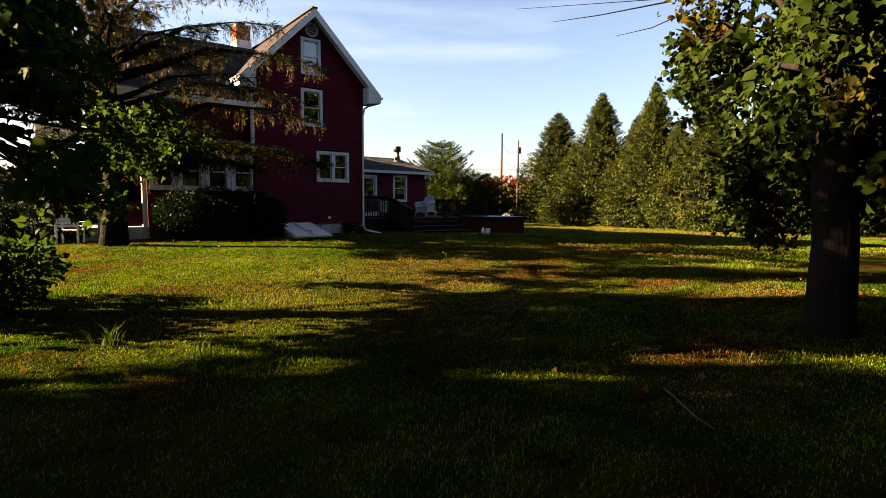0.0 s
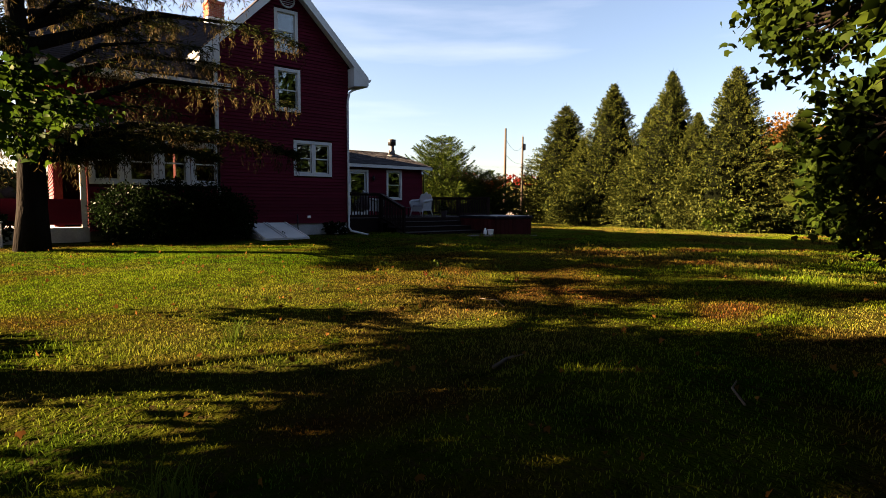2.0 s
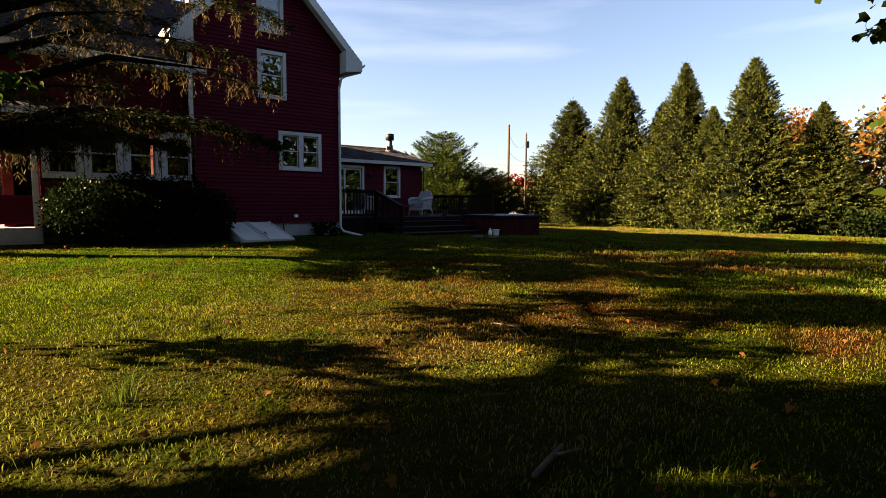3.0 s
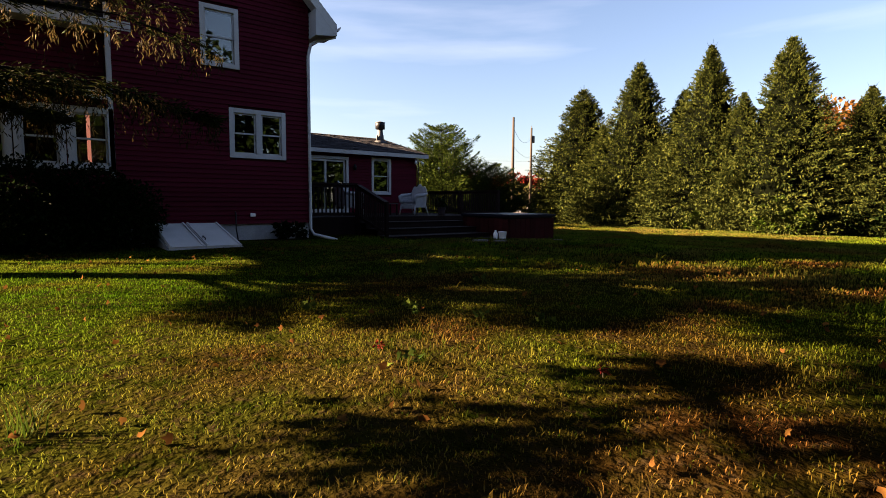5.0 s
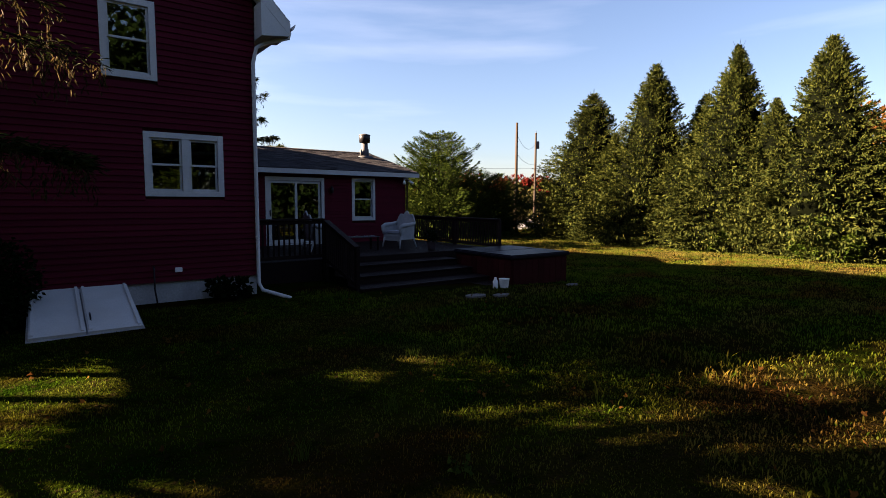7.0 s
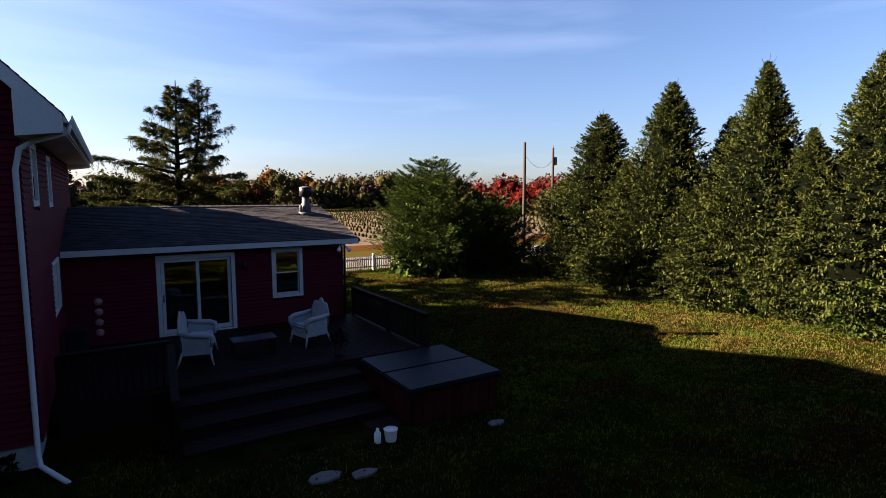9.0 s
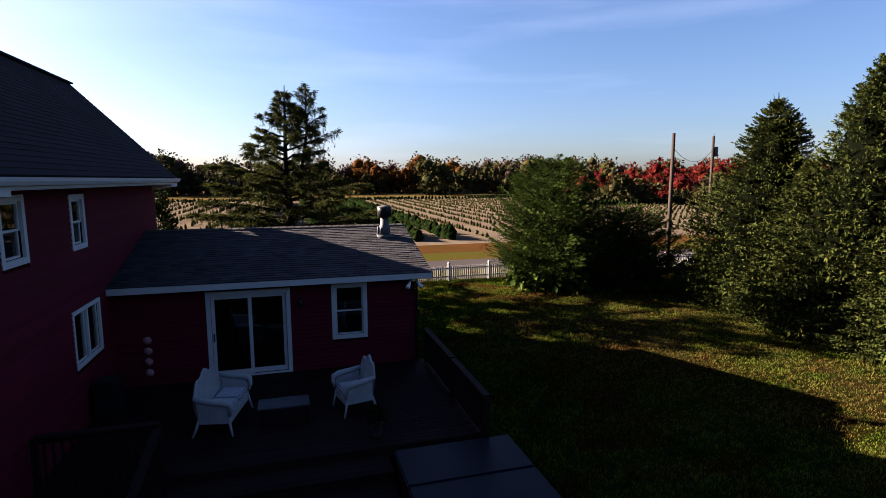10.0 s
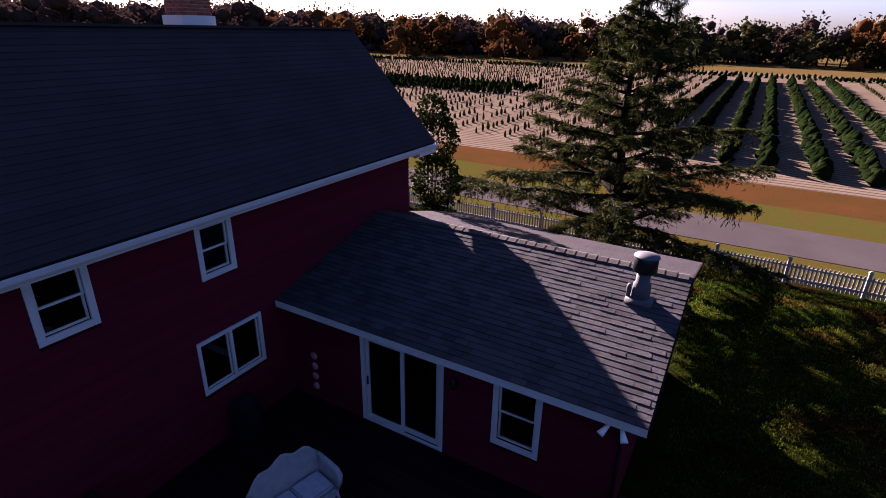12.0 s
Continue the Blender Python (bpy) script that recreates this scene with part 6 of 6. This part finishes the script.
# ---- utility poles, wires ----
for x, y, h, arm in ((39.0, 40.4, 8.5, False), (47.4, 46.2, 8.9, True)):
    z = ground_z(x, y)
    ob = thing("utility_pole", (x, y, z), "weathered wooden utility pole by the lane", "utility pole", "utility poles")
    part("shaft", Geo().tube([(x, y, z - 0.3), (x, y, z + h * 0.5), (x, y, h)], [0.15, 0.13, 0.10], 10).mesh("pole shaft", POLEWOOD, True), ob)
    if arm:
        part("transformer", Geo().tube([(x + 0.28, y, h - 1.55), (x + 0.28, y, h - 1.5), (x + 0.28, y, h - 0.85), (x + 0.28, y, h - 0.8)], [0.1, 0.17, 0.17, 0.1], 10).mesh("transformer", METAL, True), ob)
        part("insulator", Geo().tube([(x, y, h), (x, y, h + 0.25)], [0.04, 0.03], 6).mesh("insulator", DARKMETAL), ob)
        part("street_bracket", Geo().tube([(x, y, 5.3), (x - 0.45, y, 5.35)], 0.03, 6).mesh("bracket", DARKMETAL), ob)


def wire(a, b, sag, label):
    pts = [Vector(a).lerp(Vector(b), k / 16) - Vector((0, 0, sag * 4 * (k / 16) * (1 - k / 16))) for k in range(17)]
    return tagged(new("overhead_wire", Geo().tube(pts, 0.014, 4, False).mesh("wire", DARKMETAL)), label, "wire", "overhead wires")


wire((47.4, 46.2, 5.4), (-14, 46.0, 5.9), 0.9, "thin black overhead wire along the lane")
wire((47.4, 46.2, 5.4), (120, 47, 5.8), 0.8, "thin black overhead wire along the lane")
wire((47.4, 46.2, 7.9), (39.0, 40.4, 7.6), 0.9, "slack wire between the two poles")
wire((39.0, 40.4, 6.0), (47.4, 46.2, 5.8), 0.35, "slack wire between the two poles")

# ---- picket fence ----
fence = thing("picket_fence", (20, 42.4, -0.5), "white wooden picket fence along the lane", "picket fence")
FY = 42.4
posts = np.arange(-14.5, 48, 2.62)
for x in posts:
    z = ground_z(x, FY)
    part("post", Geo().box(x - 0.06, x + 0.06, FY - 0.06, FY + 0.06, z - 0.2, z + 1.06, 0.008).hexa([(x - 0.085, FY - 0.085, z + 1.06), (x + 0.085, FY - 0.085, z + 1.06), (x + 0.085, FY + 0.085, z + 1.06), (x - 0.085, FY + 0.085, z + 1.06), (x - 0.02, FY - 0.02, z + 1.15), (x + 0.02, FY - 0.02, z + 1.15), (x + 0.02, FY + 0.02, z + 1.15), (x - 0.02, FY + 0.02, z + 1.15)]).mesh("fence post", FENCEPAINT), fence)
for x0, x1 in zip(posts, posts[1:]):
    for h in (0.22, 0.72):
        part("rail", Geo().box(x0 + 0.06, x1 - 0.06, FY - 0.02, FY + 0.02, ground_z(x0, FY) + h, ground_z(x0, FY) + h + 0.08).mesh("fence rail", FENCEPAINT), fence)
picket = Geo().box(-0.035, 0.035, -0.010, 0.010, 0.06, 0.86).hexa([(-0.035, -0.010, 0.86), (0.035, -0.010, 0.86), (0.035, 0.010, 0.86), (-0.035, 0.010, 0.86), (-0.004, -0.010, 0.92), (0.004, -0.010, 0.92), (0.004, 0.010, 0.92), (-0.004, 0.010, 0.92)])
picket_mesh = picket.mesh("picket", FENCEPAINT)
rest = Geo()
for x0, x1 in zip(posts, posts[1:]):
    for k in range(1, 19):
        x = x0 + (x1 - x0) * k / 19
        z = ground_z(x0, FY)
        if 8 < x < 30:
            ob = part("picket", picket_mesh, fence)
            ob.matrix_basis = Matrix.Translation((x, FY - 0.032, z + 0.012 * math.sin(x * 7)))
        else:
            rest.add([(p[0] + x, p[1] + FY - 0.032, p[2] + z) for p in picket.v], picket.f)
tagged(part("picket_rest", rest.mesh("picket rest", FENCEPAINT), fence), kind="stuff")

# ---- small things in the grass ----
STICK = surface("grey dead wood", (0.055, 0.046, 0.040), (0.036, 0.030, 0.026), 8, 60, 0.9, bump=0.4)
for pts, r in (([(4.76, 5.11), (4.95, 5.16), (5.11, 5.24)], 0.016), ([(3.80, 2.09), (3.60, 1.88), (3.44, 1.66), (3.30, 1.47)], 0.007), ([(5.55, 3.55), (5.75, 3.72), (6.0, 3.8)], 0.009), ([(6.6, 6.9), (6.75, 7.2), (6.72, 7.5)], 0.008)):
    path = [(x, y, ground_z(x, y) + 0.02 + 0.02 * (k % 2)) for k, (x, y) in enumerate(pts)]
    g = Geo().tube(path, [r] * (len(path) - 1) + [r * 0.5], 7)
    if r > 0.015:
        g.tube([path[1], (path[1][0] + 0.09, path[1][1] - 0.10, path[1][2] + 0.05)], [r * 0.6, r * 0.3], 5)
    tagged(new("fallen_stick", g.mesh("fallen stick", STICK, True)), "bare grey stick lying in the grass", "stick", "fallen sticks")
for k, (x, y, r) in enumerate([(2.27, 4.46, 0.05), (8.2, 8.25, 0.05), (3.45, 2.1, 0.04), (7.3, 9.6, 0.04)]):
    z = ground_z(x, y)
    weed = thing("red_weed", (x, y, z), "small red-leaved weed in the lawn", "weed", "red weeds")
    part("leaves", blob_crown("red weed leaves", 500 + k, [(x, y, z + 0.06)], [r * 0.6], 22, 0.03, RED, 1.0, 0.2), weed)
    part("stem", Geo().tube([(x, y, z - 0.01), (x, y, z + 0.07)], [0.004, 0.002], 5).mesh("weed stem", STICK), weed)
for k, (x, y) in enumerate([(2.37, 4.6), (0.55, 6.07), (2.3, 4.56), (1.2, 5.2), (9.2, 12.6), (10.3, 13.0), (5.2, 9.4), (11.5, 14.4), (7.4, 12.2), (3.4, 7.3)]):
    grng = np.random.default_rng(520 + k)
    z = ground_z(x, y)
    n = 34
    a, h = grng.uniform(0, 6.28, n), grng.uniform(0.10, 0.26, n)
    p = np.stack([x + grng.normal(0, 0.05, n), y + grng.normal(0, 0.05, n), np.full(n, z - 0.01)], 1)
    o = np.stack([np.cos(a), np.sin(a), np.zeros(n)], 1)
    s_ = np.stack([-np.sin(a), np.cos(a), np.zeros(n)], 1) * 0.004
    m1, tip = p + o * (h * 0.2)[:, None] + np.array([0, 0, 1]) * (h * 0.65)[:, None], p + o * (h * 0.6)[:, None] + np.array([0, 0, 1]) * h[:, None]
    v = np.stack([p - s_, p + s_, m1 + s_ * 0.7, m1 - s_ * 0.7, tip], 1)
    tri = np.array([(0, 1, 2), (0, 2, 3), (3, 2, 4)])
    tagged(new("grass_tuft", mesh_tris("grass tuft", v.reshape(-1, 3), (tri[None] + 5 * np.arange(n)[:, None, None]).reshape(-1, 3), SHRUB)), "tall fresh green tuft in the lawn", "grass tuft", "grass tufts")
for k, (x, y) in enumerate([(8.2, 10.5), (8.6, 9.9), (7.4, 11.2), (10.1, 11.6), (8.9, 9.4), (7.4, 11.2), (10.1, 11.7), (7.3, 9.2)]):
    wrng = np.random.default_rng(560 + k)
    z = ground_z(x, y)
    weed = thing("broadleaf_weed", (x, y, z), "low rosette of broad green weed leaves in the lawn", "weed", "broadleaf weeds")
    at = np.array([x, y, z + 0.07]) + wrng.normal(0, 1, (12, 3)) * np.array([0.05, 0.05, 0.02])
    part("leaves", leaves("weed leaves", at, 0.055, PINE, wrng, -0.3), weed)
    part("stem", Geo().tube([(x, y, z - 0.01), (x + 0.01, y, z + 0.08)], [0.006, 0.003], 5).mesh("weed stem", SHRUB), weed)
lrng = np.random.default_rng(540)
spots = np.stack([lrng.uniform(-3, 16, 900), lrng.uniform(2, 19, 900)], 1)
spots = np.concatenate([spots, height(spots[:, 0], spots[:, 1])[:, None] + 0.045], 1)
fallen = leaves("fallen leaves", spots, 0.055, ORANGE, lrng, 0.0)
tagged(new("fallen_leaves", fallen), "scattered dry fallen leaves on the lawn", "leaves", kind="stuff")

# ---- grass ----
def grass(name, x0, x1, y0, y1, tufts, blades, h, w, seed, label, keep=None):
    rng = np.random.default_rng(seed)
    c = np.stack([rng.uniform(x0, x1, tufts), rng.uniform(y0, y1, tufts)], 1)
    inside = ((c[:, 0] > 6.5) & (c[:, 0] < 19.6) & (c[:, 1] > 20.1) & (c[:, 1] < 33.6)) | ((c[:, 0] > 2.3) & (c[:, 0] < 7) & (c[:, 1] > 20)) | ((c[:, 0] > 13.2) & (c[:, 0] < 19.7) & (c[:, 1] > 18.5) & (c[:, 1] < 22)) | ((c[:, 0] > 7.25) & (c[:, 0] < 8.85) & (c[:, 1] > 17.9) & (c[:, 1] < 20.2)) | ((c[:, 0] < 3.2) & (c[:, 0] > 0.2) & (c[:, 1] > 20.1) & (c[:, 1] < 23.2))
    c = c[~inside]
    if keep is not None:
        c = c[keep(c)]
    tall = 0.65 + 0.5 * np.clip(np.sin(c[:, 0] * 1.7 + 1.3 * np.sin(c[:, 1] * 0.9)) * np.cos(c[:, 1] * 1.3), 0, 1) + (rng.uniform(0, 1, len(c)) < 0.004) * 1.4
    b = np.repeat(c, blades, 0) + rng.normal(0, 0.03, (len(c) * blades, 2))
    n = len(b)
    z = height(b[:, 0], b[:, 1]) - 0.005
    H = h * np.repeat(tall, blades) * rng.uniform(0.5, 1.4, n)
    a = rng.uniform(0, 2 * math.pi, n)
    lean = rng.uniform(0.1, 0.95, n) * H
    s = np.stack([-np.sin(a), np.cos(a), np.zeros(n)], 1) * (w * rng.uniform(0.6, 1.4, n))[:, None]
    o = np.stack([np.cos(a), np.sin(a), np.zeros(n)], 1)
    p = np.stack([b[:, 0], b[:, 1], z], 1)
    mid = p + o * (lean * 0.3)[:, None] + np.array([0, 0, 1]) * (H * 0.6)[:, None]
    tip = p + o * lean[:, None] + np.array([0, 0, 1]) * H[:, None]
    v = np.stack([p, mid + s, mid - s, tip], 1)
    tri = np.array([(0, 1, 2), (2, 1, 3)])
    return tagged(new(name, mesh_tris(name, v.reshape(-1, 3), (tri[None] + 4 * np.arange(n)[:, None, None]).reshape(-1, 3), BLADE)), label, "grass", kind="stuff")


grass("grass", -5, 14, 0.3, 19.5, 125000, 3, 0.040, 0.0028, 401, "short patchy autumn grass blades", lambda c: (c[:, 1] > c[:, 0] * 0.35 - 2.2) & (c[:, 1] > 2.0 - c[:, 0] * 0.9))
grass("grass", 8, 36, 5, 20, 34000, 3, 0.08, 0.008, 402, "short grass farther out on the lawn", lambda c: c[:, 0] > 12)
grass("grass", 19, 37, 18, 42, 42000, 3, 0.09, 0.009, 403, "short grass between annex and fence")
